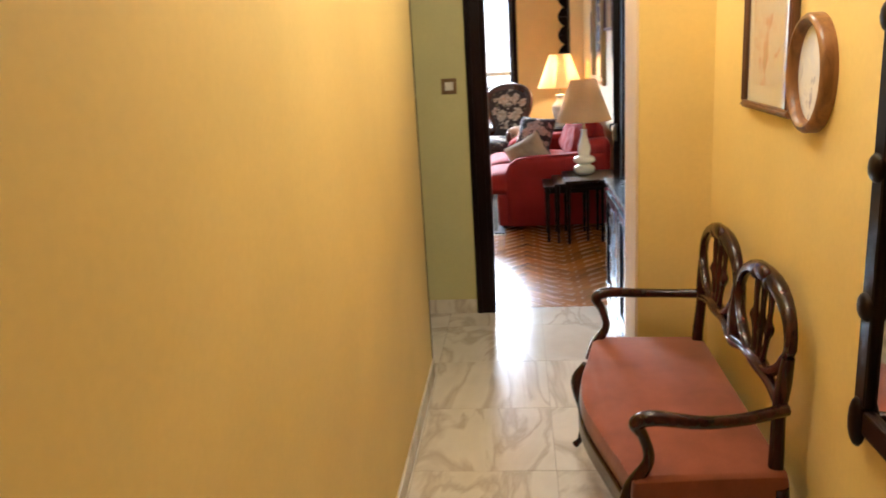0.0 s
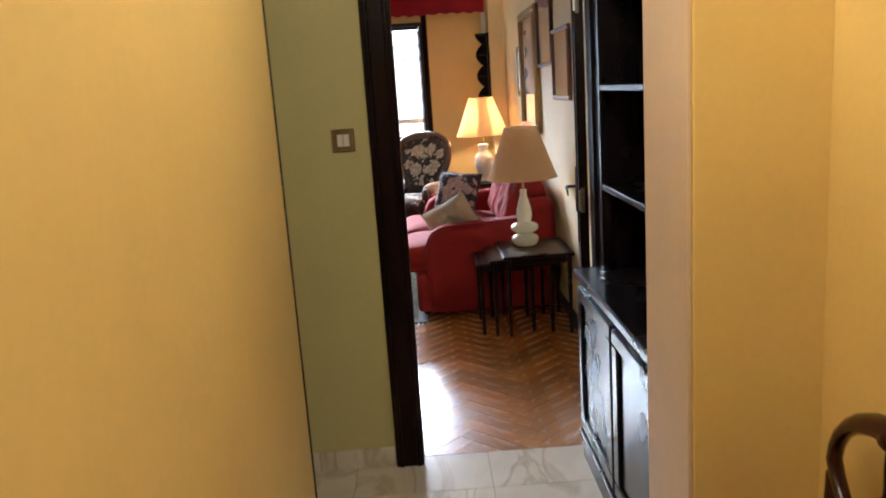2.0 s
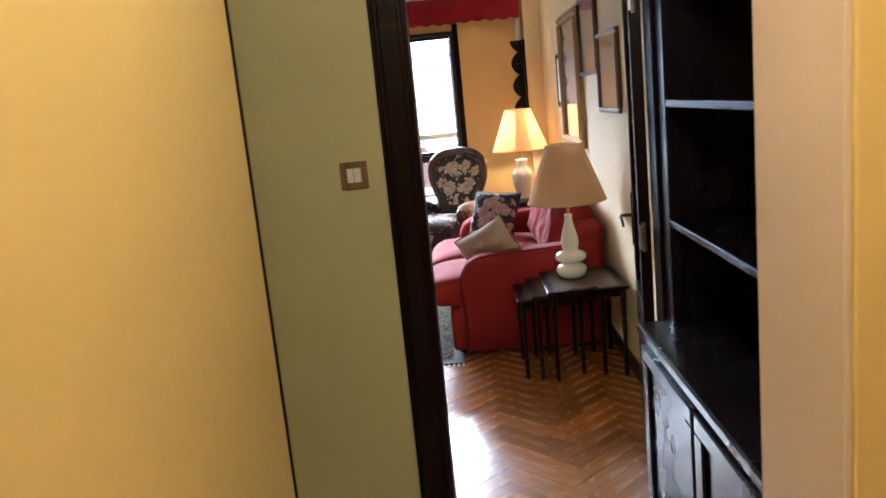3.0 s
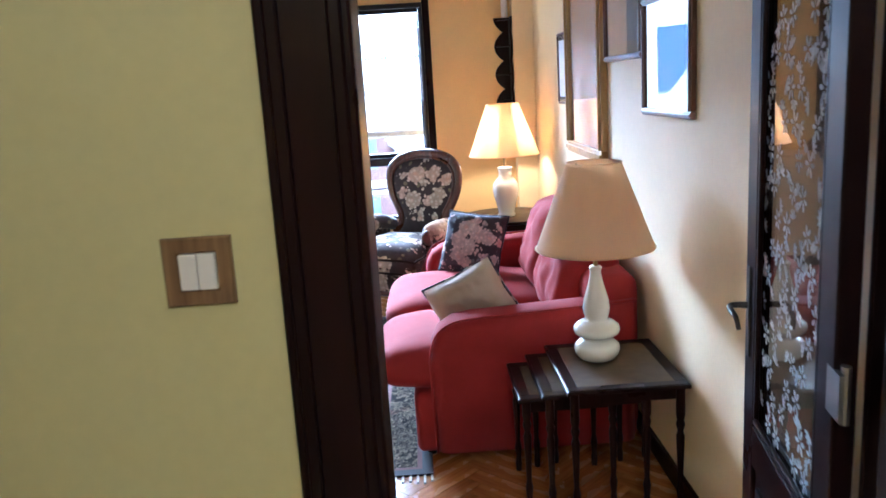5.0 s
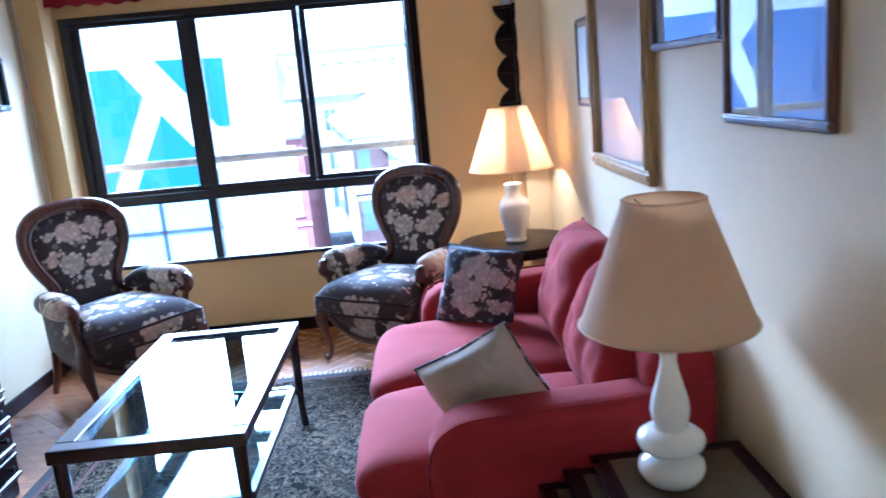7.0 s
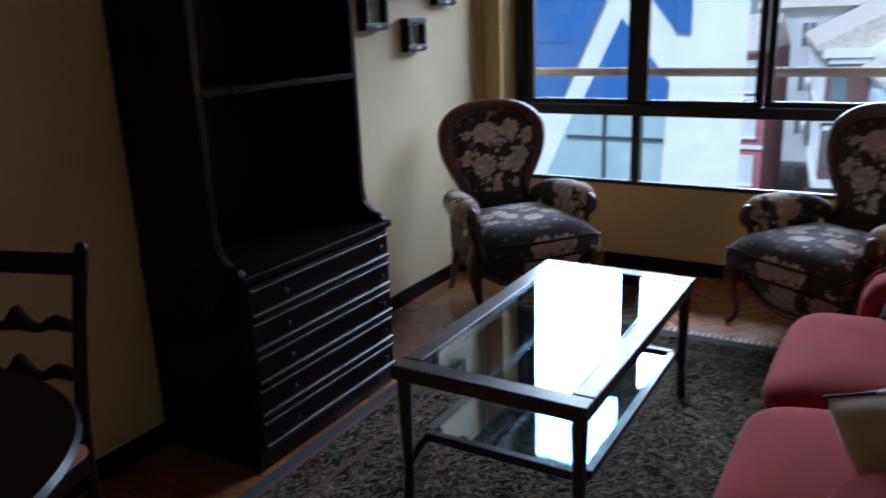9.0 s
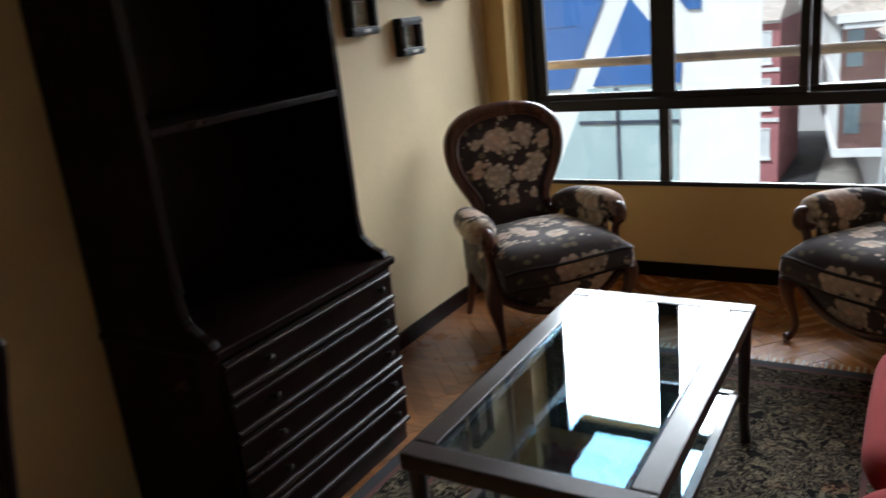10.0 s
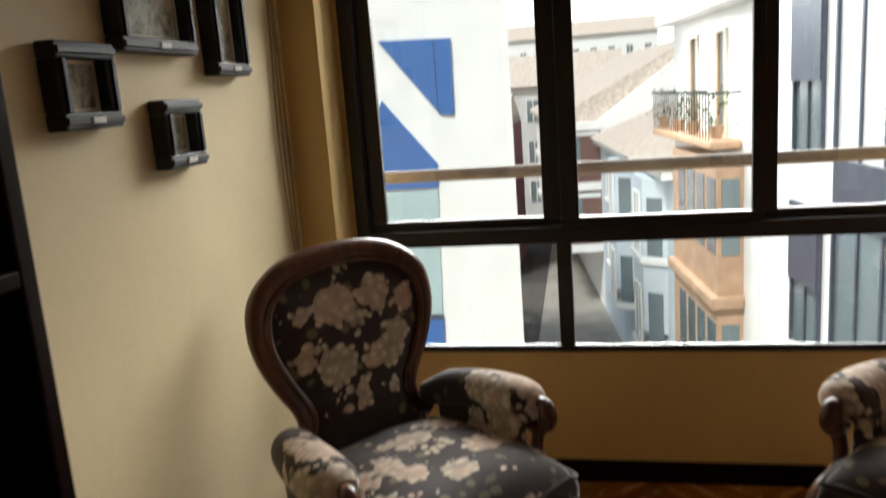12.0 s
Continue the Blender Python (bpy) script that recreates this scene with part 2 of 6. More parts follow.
def rug_pile():
    """Worn oriental pile: fine scrolling sprays in olive, beige and near-black."""
    m, t, b = shader("oriental_rug_pile", 0.95)
    v = coords(t)
    wob = t.nodes.new("ShaderNodeTexNoise")
    wob.inputs["Scale"].default_value = 14.0
    t.links.new(v, wob.inputs["Vector"])
    warp = mix(t, 0.16, v, wob.outputs[1], "ADD")
    vor = t.nodes.new("ShaderNodeTexVoronoi")
    vor.inputs["Scale"].default_value = 30
    vor.feature = "SMOOTH_F1"
    t.links.new(warp, vor.inputs["Vector"])
    sprays = noise_of(t, warp, 17, 4, 0.6, 1.6)
    col = ramp(t, sprays, [(0.36, (0.007, 0.006, 0.006)), (0.46, (0.022, 0.017, 0.013)), (0.505, (0.34, 0.28, 0.19)), (0.55, (0.015, 0.012, 0.010)), (0.66, (0.07, 0.052, 0.036))])
    col = mix(t, 0.5, col, ramp(t, vor.outputs["Distance"], [(0.1, (1.25, 1.2, 1.05)), (0.5, (0.45, 0.45, 0.48))]), "MULTIPLY")
    tint = ramp(t, noise_of(t, v, 5.5, 3), [(0.40, (1, 1, 1)), (0.60, (0.95, 1.0, 0.95)), (0.70, (1.35, 0.72, 0.60))])
    col = mix(t, 0.7, col, tint, "MULTIPLY")
    fine = noise_of(t, v, 260, 3)
    col = mix(t, 0.5, col, ramp(t, fine, [(0.35, (0.35, 0.35, 0.35)), (0.65, (1.25, 1.22, 1.15))]), "MULTIPLY")
    t.links.new(col, b.inputs["Base Color"])
    b.inputs["Specular IOR Level"].default_value = 0.08
    relief(t, b, fine, 0.9, 0.006)
    return m


def shade_cloth(name, color, through_color):
    m, t, b = shader(name, 0.85)
    n = noise_of(t, coords(t, (90, 90, 6)), 1.0, 3)
    t.links.new(ramp(t, n, [(0.3, tuple(c * 0.94 for c in color)), (0.7, color)]), b.inputs["Base Color"])
    tr = t.nodes.new("ShaderNodeBsdfTranslucent")
    tr.inputs[0].default_value = (*through_color, 1)
    mx = t.nodes.new("ShaderNodeMixShader")
    mx.inputs[0].default_value = 0.62
    out = t.nodes["Material Output"]
    t.links.new(b.outputs[0], mx.inputs[1])
    t.links.new(tr.outputs[0], mx.inputs[2])
    t.links.new(mx.outputs[0], out.inputs[0])
    return m


def sheen_of(t, base):
    """How much a glass sheet mirrors: little when seen straight on, much at a slant."""
    lw = t.nodes.new("ShaderNodeLayerWeight")
    lw.inputs[0].default_value = 0.5
    p = t.nodes.new("ShaderNodeMath")
    p.operation = "POWER"
    t.links.new(lw.outputs["Facing"], p.inputs[0])
    p.inputs[1].default_value = 4.0
    m = t.nodes.new("ShaderNodeMath")
    m.operation = "MULTIPLY_ADD"
    t.links.new(p.outputs[0], m.inputs[0])
    m.inputs[1].default_value, m.inputs[2].default_value = 0.9 - base, base
    return m.outputs[0]


def glass_pane(name, tint=(0.96, 0.98, 0.97), rough=0.0, share=0.0):
    """Clear sheet glass: see-through with a mirror-like gloss that grows at grazing angles."""
    m = bpy.data.materials.new(name)
    m.use_nodes = True
    t = m.node_tree
    t.nodes.remove(t.nodes["Principled BSDF"])
    clear = t.nodes.new("ShaderNodeBsdfTransparent")
    clear.inputs[0].default_value = (*tint, 1)
    gloss = t.nodes.new("ShaderNodeBsdfGlossy")
    gloss.inputs["Roughness"].default_value = rough
    mx = t.nodes.new("ShaderNodeMixShader")
    t.links.new(sheen_of(t, 0.05 + share), mx.inputs[0])
    t.links.new(clear.outputs[0], mx.inputs[1])
    t.links.new(gloss.outputs[0], mx.inputs[2])
    t.links.new(mx.outputs[0], t.nodes["Material Output"].inputs[0])
    MATS[name] = m
    return m


def frosted_etch():
    """Acid-frosted glass: milky, partly see-through."""
    m, t, b = shader("frosted_etching", 0.55)
    n = noise_of(t, coords(t), 60, 4)
    t.links.new(ramp(t, n, [(0.3, (0.70, 0.75, 0.80)), (0.7, (0.86, 0.89, 0.92))]), b.inputs["Base Color"])
    tr = t.nodes.new("ShaderNodeBsdfTranslucent")
    tr.inputs[0].default_value = (0.85, 0.89, 0.93, 1)
    mx = t.nodes.new("ShaderNodeMixShader")
    mx.inputs[0].default_value = 0.5
    t.links.new(b.outputs[0], mx.inputs[1])
    t.links.new(tr.outputs[0], mx.inputs[2])
    clear = t.nodes.new("ShaderNodeBsdfTransparent")
    veil = t.nodes.new("ShaderNodeMixShader")
    t.links.new(ramp(t, noise_of(t, coords(t), 35, 3), [(0.35, (0.05, 0.05, 0.05)), (0.65, (0.45, 0.45, 0.45))]), veil.inputs[0])
    t.links.new(mx.outputs[0], veil.inputs[1])
    t.links.new(clear.outputs[0], veil.inputs[2])
    t.links.new(veil.outputs[0], t.nodes["Material Output"].inputs[0])
    return m


def mirror_glass():
    m, t, b = shader("silvered_mirror", 0.03, 1.0)
    b.inputs["Base Color"].default_value = (0.82, 0.82, 0.8, 1)
    return m


def print_paper(name, stops, scale):
    """A watercolour print: soft washes of a few colours on paper."""
    m, t, b = shader(name, 0.6)
    n = noise_of(t, coords(t), scale, 5, 0.6, 0.8)
    t.links.new(ramp(t, n, stops), b.inputs["Base Color"])
    return m


marble = marble_floor()
rug_mat = rug_pile()
shade_a = shade_cloth("ivory_shade_cloth", (0.86, 0.73, 0.54), (0.86, 0.66, 0.42))
shade_b = shade_cloth("warm_shade_cloth", (0.84, 0.72, 0.55), (0.90, 0.72, 0.48))
pane_glass = glass_pane("window_glass")
table_glass = glass_pane("table_glass", (0.74, 0.88, 0.95), 0.0, 0.18)
frame_glass = glass_pane("picture_glass", (0.97, 0.97, 0.97))
# Brown tint stands for the shade in the gap behind the open leaf.
dimmed_door_glass = glass_pane("door_glass_gap_shade", (0.52, 0.48, 0.44))
etching = frosted_etch()
silver = mirror_glass()
rose_print = print_paper("rose_watercolour", [(0.35, (0.72, 0.66, 0.55)), (0.55, (0.74, 0.62, 0.52)), (0.62, (0.62, 0.25, 0.20)), (0.72, (0.42, 0.45, 0.30))], 7)
pale_print = print_paper("pale_seascape_print", [(0.35, (0.62, 0.68, 0.74)), (0.55, (0.70, 0.72, 0.72)), (0.7, (0.72, 0.60, 0.56))], 4)
plate_print = print_paper("blue_sketch_print", [(0.38, (0.62, 0.62, 0.68)), (0.55, (0.70, 0.68, 0.68)), (0.68, (0.30, 0.30, 0.42))], 14)
small_print = print_paper("small_landscape_print", [(0.35, (0.14, 0.14, 0.08)), (0.5, (0.42, 0.42, 0.31)), (0.62, (0.62, 0.58, 0.46)), (0.75, (0.36, 0.22, 0.11))], 24)

# ---- building helpers ----


def finish(bm, smooth=False):
    bmesh.ops.recalc_face_normals(bm, faces=bm.faces)
    for f in bm.faces:
        f.smooth = smooth
    return bm


def part(name, bm, material, parent=None, label="", smooth=False, auto=True):
    """Links a bmesh as one mesh object under a thing or a part."""
    finish(bm, smooth)
    me = bpy.data.meshes.new(name)
    bm.to_mesh(me)
    bm.free()
    me.materials.append(material)
    if smooth and auto:
        me.set_sharp_from_angle(angle=radians(42))
    ob = new(name, me)
    if parent is not None:
        ob.parent = parent
    if label:
        tagged(ob, label)
    return ob


def thing(name, label, category, where=None, group="", kind=""):
    ob = new(name)
    ob.empty_display_size = 0.1
    if where is not None:
        ob.matrix_world = where
    return tagged(ob, label, category, group, kind)


def box(x0, x1, y0, y1, z0, z1, bevel=0.0, bm=None, segs=2):
    own = bmesh.new()
    bmesh.ops.create_cube(own, size=1)
    for v in own.verts:
        v.co = Vector((x0 + (v.co.x + 0.5) * (x1 - x0), y0 + (v.co.y + 0.5) * (y1 - y0), z0 + (v.co.z + 0.5) * (z1 - z0)))
    if bevel > 0:
        bmesh.ops.bevel(own, geom=list(own.edges), offset=bevel, segments=segs, affect="EDGES", profile=0.5)
    return join(bm, own)


def join(bm, own):
    if bm is None:
        return own
    me = bpy.data.meshes.new("tmp")
    own.to_mesh(me)
    own.free()
    bm.from_mesh(me)
    bpy.data.meshes.remove(me)
    return bm


def lathe(profile, segs=40, bm=None, at=(0, 0, 0), closed=True):
    """A turned shape from (radius, height) pairs."""
    own = bmesh.new()
    rings = []
    for r, z in profile:
        rings.append([own.verts.new((at[0] + r * math.cos(2 * math.pi * i / segs), at[1] + r * math.sin(2 * math.pi * i / segs), at[2] + z)) for i in range(segs)])
    for a, b in zip(rings, rings[1:]):
        for i in range(segs):
            own.faces.new((a[i], a[(i + 1) % segs], b[(i + 1) % segs], b[i]))
    if closed:
        own.faces.new(rings[0][::-1])
        own.faces.new(rings[-1])
    return join(bm, own)


def smooth_path(points, steps=6):
    """Catmull-Rom through points of any length (position and radius alike)."""
    pts = [np.array(p, float) for p in points]
    pts = [2 * pts[0] - pts[1]] + pts + [2 * pts[-1] - pts[-2]]
    out = []
    for k in range(1, len(pts) - 2):
        p0, p1, p2, p3 = pts[k - 1:k + 3]
        for s in range(steps):
            u = s / steps
            out.append(0.5 * (2 * p1 + (p2 - p0) * u + (2 * p0 - 5 * p1 + 4 * p2 - p3) * u * u + (3 * p1 - p0 - 3 * p2 + p3) * u ** 3))
    out.append(pts[-2])
    return out


def sweep(points, segs=10, steps=6, bm=None, flat=1.0, loop=False):
    """A rounded bar along points (x, y, z, radius); flat squeezes the section."""
    path = smooth_path(points, steps) if steps > 1 else [np.array(p, float) for p in points]
    own = bmesh.new()
    rings = []
    side = None
    n = len(path)
    for k, p in enumerate(path):
        if loop:
            tan = Vector((path[(k + 1) % n][:3] - path[k - 1][:3]).tolist())
        else:
            tan = Vector((path[min(k + 1, n - 1)][:3] - path[max(k - 1, 0)][:3]).tolist())
        if tan.length < 1e-7:
            tan = Vector((0, 0, 1))
        tan.normalize()
        if side is None:
            side = tan.orthogonal().normalized()
        side = (side - tan * side.dot(tan)).normalized()
        up = tan.cross(side)
        c, r = Vector([float(q) for q in p[:3]]), float(p[3])
        rings.append([own.verts.new(c + r * (math.cos(2 * math.pi * i / segs) * side + flat * math.sin(2 * math.pi * i / segs) * up)) for i in range(segs)])
    pairs = list(zip(rings, rings[1:]))
    for a, b in pairs:
        for i in range(segs):
            own.faces.new((a[i], a[(i + 1) % segs], b[(i + 1) % segs], b[i]))
    if loop:
        a, b = rings[-1], rings[0]
        shift = min(range(segs), key=lambda s: (a[0].co - b[s].co).length)
        for i in range(segs):
            own.faces.new((a[i], a[(i + 1) % segs], b[(i + 1 + shift) % segs], b[(i + shift) % segs]))
    else:
        own.faces.new(rings[0][::-1])
        own.faces.new(rings[-1])
    return join(bm, own)


def pillow(sx, sy, sz, e=0.45, ez=0.8, nu=36, nv=20, at=(0, 0, 0), dent=0.0, bm=None, rough=0.0, seed=0):
    """A stuffed cushion: a rounded box with a crowned top, and creases where rough."""
    own = bmesh.new()

    def sp(a, p):
        return math.copysign(abs(a) ** p, a)

    rings = []
    for j in range(nv + 1):
        ph = -math.pi / 2 + math.pi * j / nv
        ring = []
        for i in range(nu):
            th = 2 * math.pi * i / nu
            co = Vector((sx / 2 * sp(math.cos(ph), ez) * sp(math.cos(th), e), sy / 2 * sp(math.cos(ph), ez) * sp(math.sin(th), e), sz / 2 * sp(math.sin(ph), 0.9)))
            if dent and co.z > 0:
                co.z -= dent * max(0, 1 - (2 * co.x / sx) ** 2) * max(0, 1 - (2 * co.y / sy) ** 2)
            if rough:
                co += rough * noise.noise_vector(co * 7 + Vector((seed, seed * 1.7, 0)))
            ring.append(own.verts.new(Vector(at) + co))
        rings.append(ring)
    for a, b in zip(rings, rings[1:]):
        for i in range(nu):
            own.faces.new((a[i], a[(i + 1) % nu], b[(i + 1) % nu], b[i]))
    bmesh.ops.remove_doubles(own, verts=own.verts, dist=1e-5)
    return join(bm, own)


def prism(outline, axis, lo, hi, bevel=0.0, bm=None):
    """An outline of pairs, pushed from lo to hi along an axis (0 x, 1 y, 2 z)."""
    own = bmesh.new()

    def at(p, h):
        c = [p[0], p[1]]
        c.insert(axis, h)
        return Vector(c)

    a = [own.verts.new(at(p, lo)) for p in outline]
    b = [own.verts.new(at(p, hi)) for p in outline]
    own.faces.new(a[::-1])
    own.faces.new(b)
    k = len(outline)
    for i in range(k):
        own.faces.new((a[i], a[(i + 1) % k], b[(i + 1) % k], b[i]))
    bmesh.ops.recalc_face_normals(own, faces=own.faces)
    if bevel:
        bmesh.ops.bevel(own, geom=list(own.edges), offset=bevel, segments=2, affect="EDGES", profile=0.5)
    return join(bm, own)


def structure(name, bm, material, label, category, smooth=False):
    return tagged(part(name, bm, material, None, "", smooth), label, category, "", "structure")


# ---- the setting: plan numbers ----
HALL_L, HALL_R = -0.160, 1.0
ROOM_L, ROOM_R = -2.10, 1.085
DOOR_Y, ROOM_Y = 5.095, 5.30
WIN_Y, WALL_H = 10.29, 2.55
DOOR_L, DOOR_R, DOOR_H = 0.128, 0.89, 2.06
THIN_Y = 5.185
PIER_X, PIER_Y0, PIER_Y1 = 0.73, 3.62, 3.92
WX0, WX1, WZ0, WZ1 = -1.945, 0.262, 0.53, 2.17

structure("wall_hall_left", box(HALL_L - 0.16, HALL_L, -1.2, 4.185, 0, WALL_H, 0.004), hall_paint, "yellow painted plaster hallway wall", "wall")
structure("wall_hall_right", box(HALL_R, HALL_R + 0.25, -1.2, PIER_Y1, 0, WALL_H), hall_paint, "yellow painted plaster hallway wall", "wall")
structure("wall_pier", box(PIER_X + 0.004, HALL_R + 0.03, PIER_Y0, PIER_Y1, 0, WALL_H, 0.004), hall_paint, "yellow painted wall pier beside the bench", "wall")
structure("trim_pier", box(PIER_X - 0.006, PIER_X + 0.0035, PIER_Y0 + 0.004, PIER_Y1 - 0.002, 0, WALL_H, 0.002), pier_paint, "pale cream painted lining on the end of a wall pier", "trim")
structure("wall_niche", box(1.16, 1.25, PIER_Y1 + 0.001, DOOR_Y - 0.001, 0, WALL_H), hall_paint, "yellow painted wall behind a built-in cabinet", "wall")
structure("wall_hall_back", box(HALL_L - 0.16, HALL_R + 0.25, -1.4, -1.2, 0, WALL_H), hall_paint, "yellow painted end wall of the hallway", "wall")
structure("wall_passage_back", box(-1.6, HALL_L - 0.161, 4.02, 4.18, 0, WALL_H), hall_paint, "yellow painted wall of a side passage", "wall")
structure("wall_passage_end", box(-1.75, -1.6, 4.02, DOOR_Y, 0, WALL_H), hall_paint, "yellow painted end wall of a side passage", "wall")
structure("wall_door_left", box(ROOM_L - 0.2, DOOR_L - 0.03, DOOR_Y, THIN_Y, 0, WALL_H), cool_tinted_paint, "yellow painted wall beside the doorway, coloured olive for cool side light", "wall")
structure("wall_door_right", box(DOOR_R + 0.03, ROOM_R + 0.2, DOOR_Y, ROOM_Y, 0, WALL_H), room_paint, "cream painted wall beside the doorway", "wall")
structure("wall_door_top", box(DOOR_L - 0.03, DOOR_R + 0.03, DOOR_Y, THIN_Y, DOOR_H + 0.03, WALL_H), cool_tinted_paint, "painted wall above the doorway", "wall")
structure("wall_room_lining", box(ROOM_L, DOOR_L - 0.115, THIN_Y + 0.0005, THIN_Y + 0.010, 0, WALL_H), room_paint, "cream painted inner face of the door wall", "wall")
structure("wall_room_right", box(ROOM_R, ROOM_R + 0.2, ROOM_Y, WIN_Y + 0.26, 0, WALL_H), room_paint, "cream painted living room wall hung with pictures", "wall")
structure("wall_room_left", box(ROOM_L - 0.2, ROOM_L, THIN_Y, WIN_Y + 0.26, 0, WALL_H), room_paint, "cream painted living room wall behind the dresser", "wall")
structure("wall_column", box(0.93, ROOM_R - 0.001, WIN_Y - 0.13, WIN_Y - 0.001, 0, WALL_H, 0.003), room_paint, "cream painted column in the corner of the room", "wall")
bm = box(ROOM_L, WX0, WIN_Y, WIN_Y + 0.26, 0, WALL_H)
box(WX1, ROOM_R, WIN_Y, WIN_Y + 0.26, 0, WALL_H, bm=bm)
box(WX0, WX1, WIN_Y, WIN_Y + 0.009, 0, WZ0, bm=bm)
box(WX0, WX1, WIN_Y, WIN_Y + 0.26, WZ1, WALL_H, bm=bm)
# Ochre here stands for bounced floor light on the room's cream paint.
structure("wall_window", bm, bounce_tinted_paint, "cream wall round the wide window, coloured ochre for warm bounce light", "wall")
structure("wall_window_pier", box(ROOM_L, -1.965, 10.10, WIN_Y - 0.001, 0, WALL_H, 0.003), bounce_tinted_paint, "cream wall pier beside the window, coloured ochre for warm bounce light", "wall")
structure("ceiling", box(-2.3, 1.3, -1.4, WIN_Y + 0.26, WALL_H, WALL_H + 0.15), white_paint, "white painted plaster ceiling", "ceiling")
hall_floor = structure("floor_hall", box(-1.75, 1.25, -1.4, 5.158, -0.12, -0.006), plain("floor_grout", (0.42, 0.37, 0.30), 0.8), "cream marble tile floor with thin joints", "floor")
room_floor = structure("floor_room", box(ROOM_L - 0.05, ROOM_R + 0.05, 5.158, WIN_Y + 0.05, -0.12, -0.004), plain("floor_screed", (0.05, 0.022, 0.01), 0.8), "varnished herringbone parquet floor", "floor")


def skirting(name, x0, x1, y0, y1, h, material, label):
    structure(name, box(x0, x1, y0, y1, 0, h, 0.003), material, label, "baseboard")


skirting("baseboard_hall_left", HALL_L, HALL_L + 0.010, -1.2, 4.185, 0.085, marble, "cream marble baseboard of the hallway")
skirting("baseboard_hall_right", HALL_R - 0.010, HALL_R, -1.2, PIER_Y0 - 0.001, 0.085, marble, "cream marble baseboard of the hallway")
skirting("baseboard_switch_wall", -1.6, DOOR_L - 0.115, DOOR_Y - 0.010, DOOR_Y, 0.085, marble, "cream marble baseboard under the light switch")
skirting("baseboard_window", -1.964, 0.929, WIN_Y - 0.016, WIN_Y, 0.085, dark_wood, "dark wooden baseboard under the window")
skirting("baseboard_room_left", ROOM_L, ROOM_L + 0.015, THIN_Y + 0.013, 10.099, 0.085, dark_wood, "dark wooden baseboard of the living room")
skirting("baseboard_room_right", ROOM_R - 0.015, ROOM_R, ROOM_Y + 0.002, WIN_Y - 0.131, 0.085, dark_wood, "dark wooden baseboard of the living room")
structure("trim_wall_edge", box(HALL_L - 0.006, HALL_L + 0.003, 4.1855, 4.196, 0.085, WALL_H, 0.002), dark_wood, "thin dark strip on the hallway corner", "trim")

# ---- doorway ----
def door_frame():
    d = thing("door_frame", "dark varnished wooden door frame with moulded casing", "door frame", pose(0, 0, 0), kind="structure")
    for side, x0, x1 in (("left", DOOR_L - 0.112, DOOR_L), ("right", DOOR_R, DOOR_R + 0.10)):
        bm = box(x0, x1, DOOR_Y - 0.018, DOOR_Y - 0.001, 0, DOOR_H + 0.10, 0.004)
        box(x0 + 0.012, x0 + 0.030, DOOR_Y - 0.026, DOOR_Y - 0.016, 0, DOOR_H + 0.09, 0.004, bm=bm)
        box(x1 - 0.028, x1 - 0.010, DOOR_Y - 0.024, DOOR_Y - 0.016, 0, DOOR_H + 0.02, 0.004, bm=bm)
        part("casing", bm, dark_wood, d)
        ye = THIN_Y if side == "left" else ROOM_Y
        bm = box(x0, x1, ye + 0.0125, ye + 0.028, 0, DOOR_H + 0.10, 0.004)
        part("inner_casing", bm, dark_wood, d)
    bm = box(DOOR_L - 0.03, DOOR_L, DOOR_Y - 0.001, THIN_Y + 0.012, 0, DOOR_H, 0.002)
    part("jamb", bm, dark_wood, d)
    bm = box(DOOR_R, DOOR_R + 0.03, DOOR_Y - 0.001, ROOM_Y + 0.012, 0, DOOR_H, 0.002)
    box(DOOR_R - 0.012, DOOR_R, DOOR_Y + 0.09, ROOM_Y - 0.04, 0, DOOR_H, 0.003, bm=bm)
    part("jamb", bm, dark_wood, d)
    part("head", box(DOOR_L - 0.03, DOOR_R + 0.03, DOOR_Y - 0.001, THIN_Y + 0.012, DOOR_H, DOOR_H + 0.03), dark_wood, d)
    part("head_casing", box(DOOR_L - 0.112, DOOR_R + 0.10, DOOR_Y - 0.018, DOOR_Y - 0.0015, DOOR_H + 0.0305, DOOR_H + 0.13, 0.004), dark_wood, d)


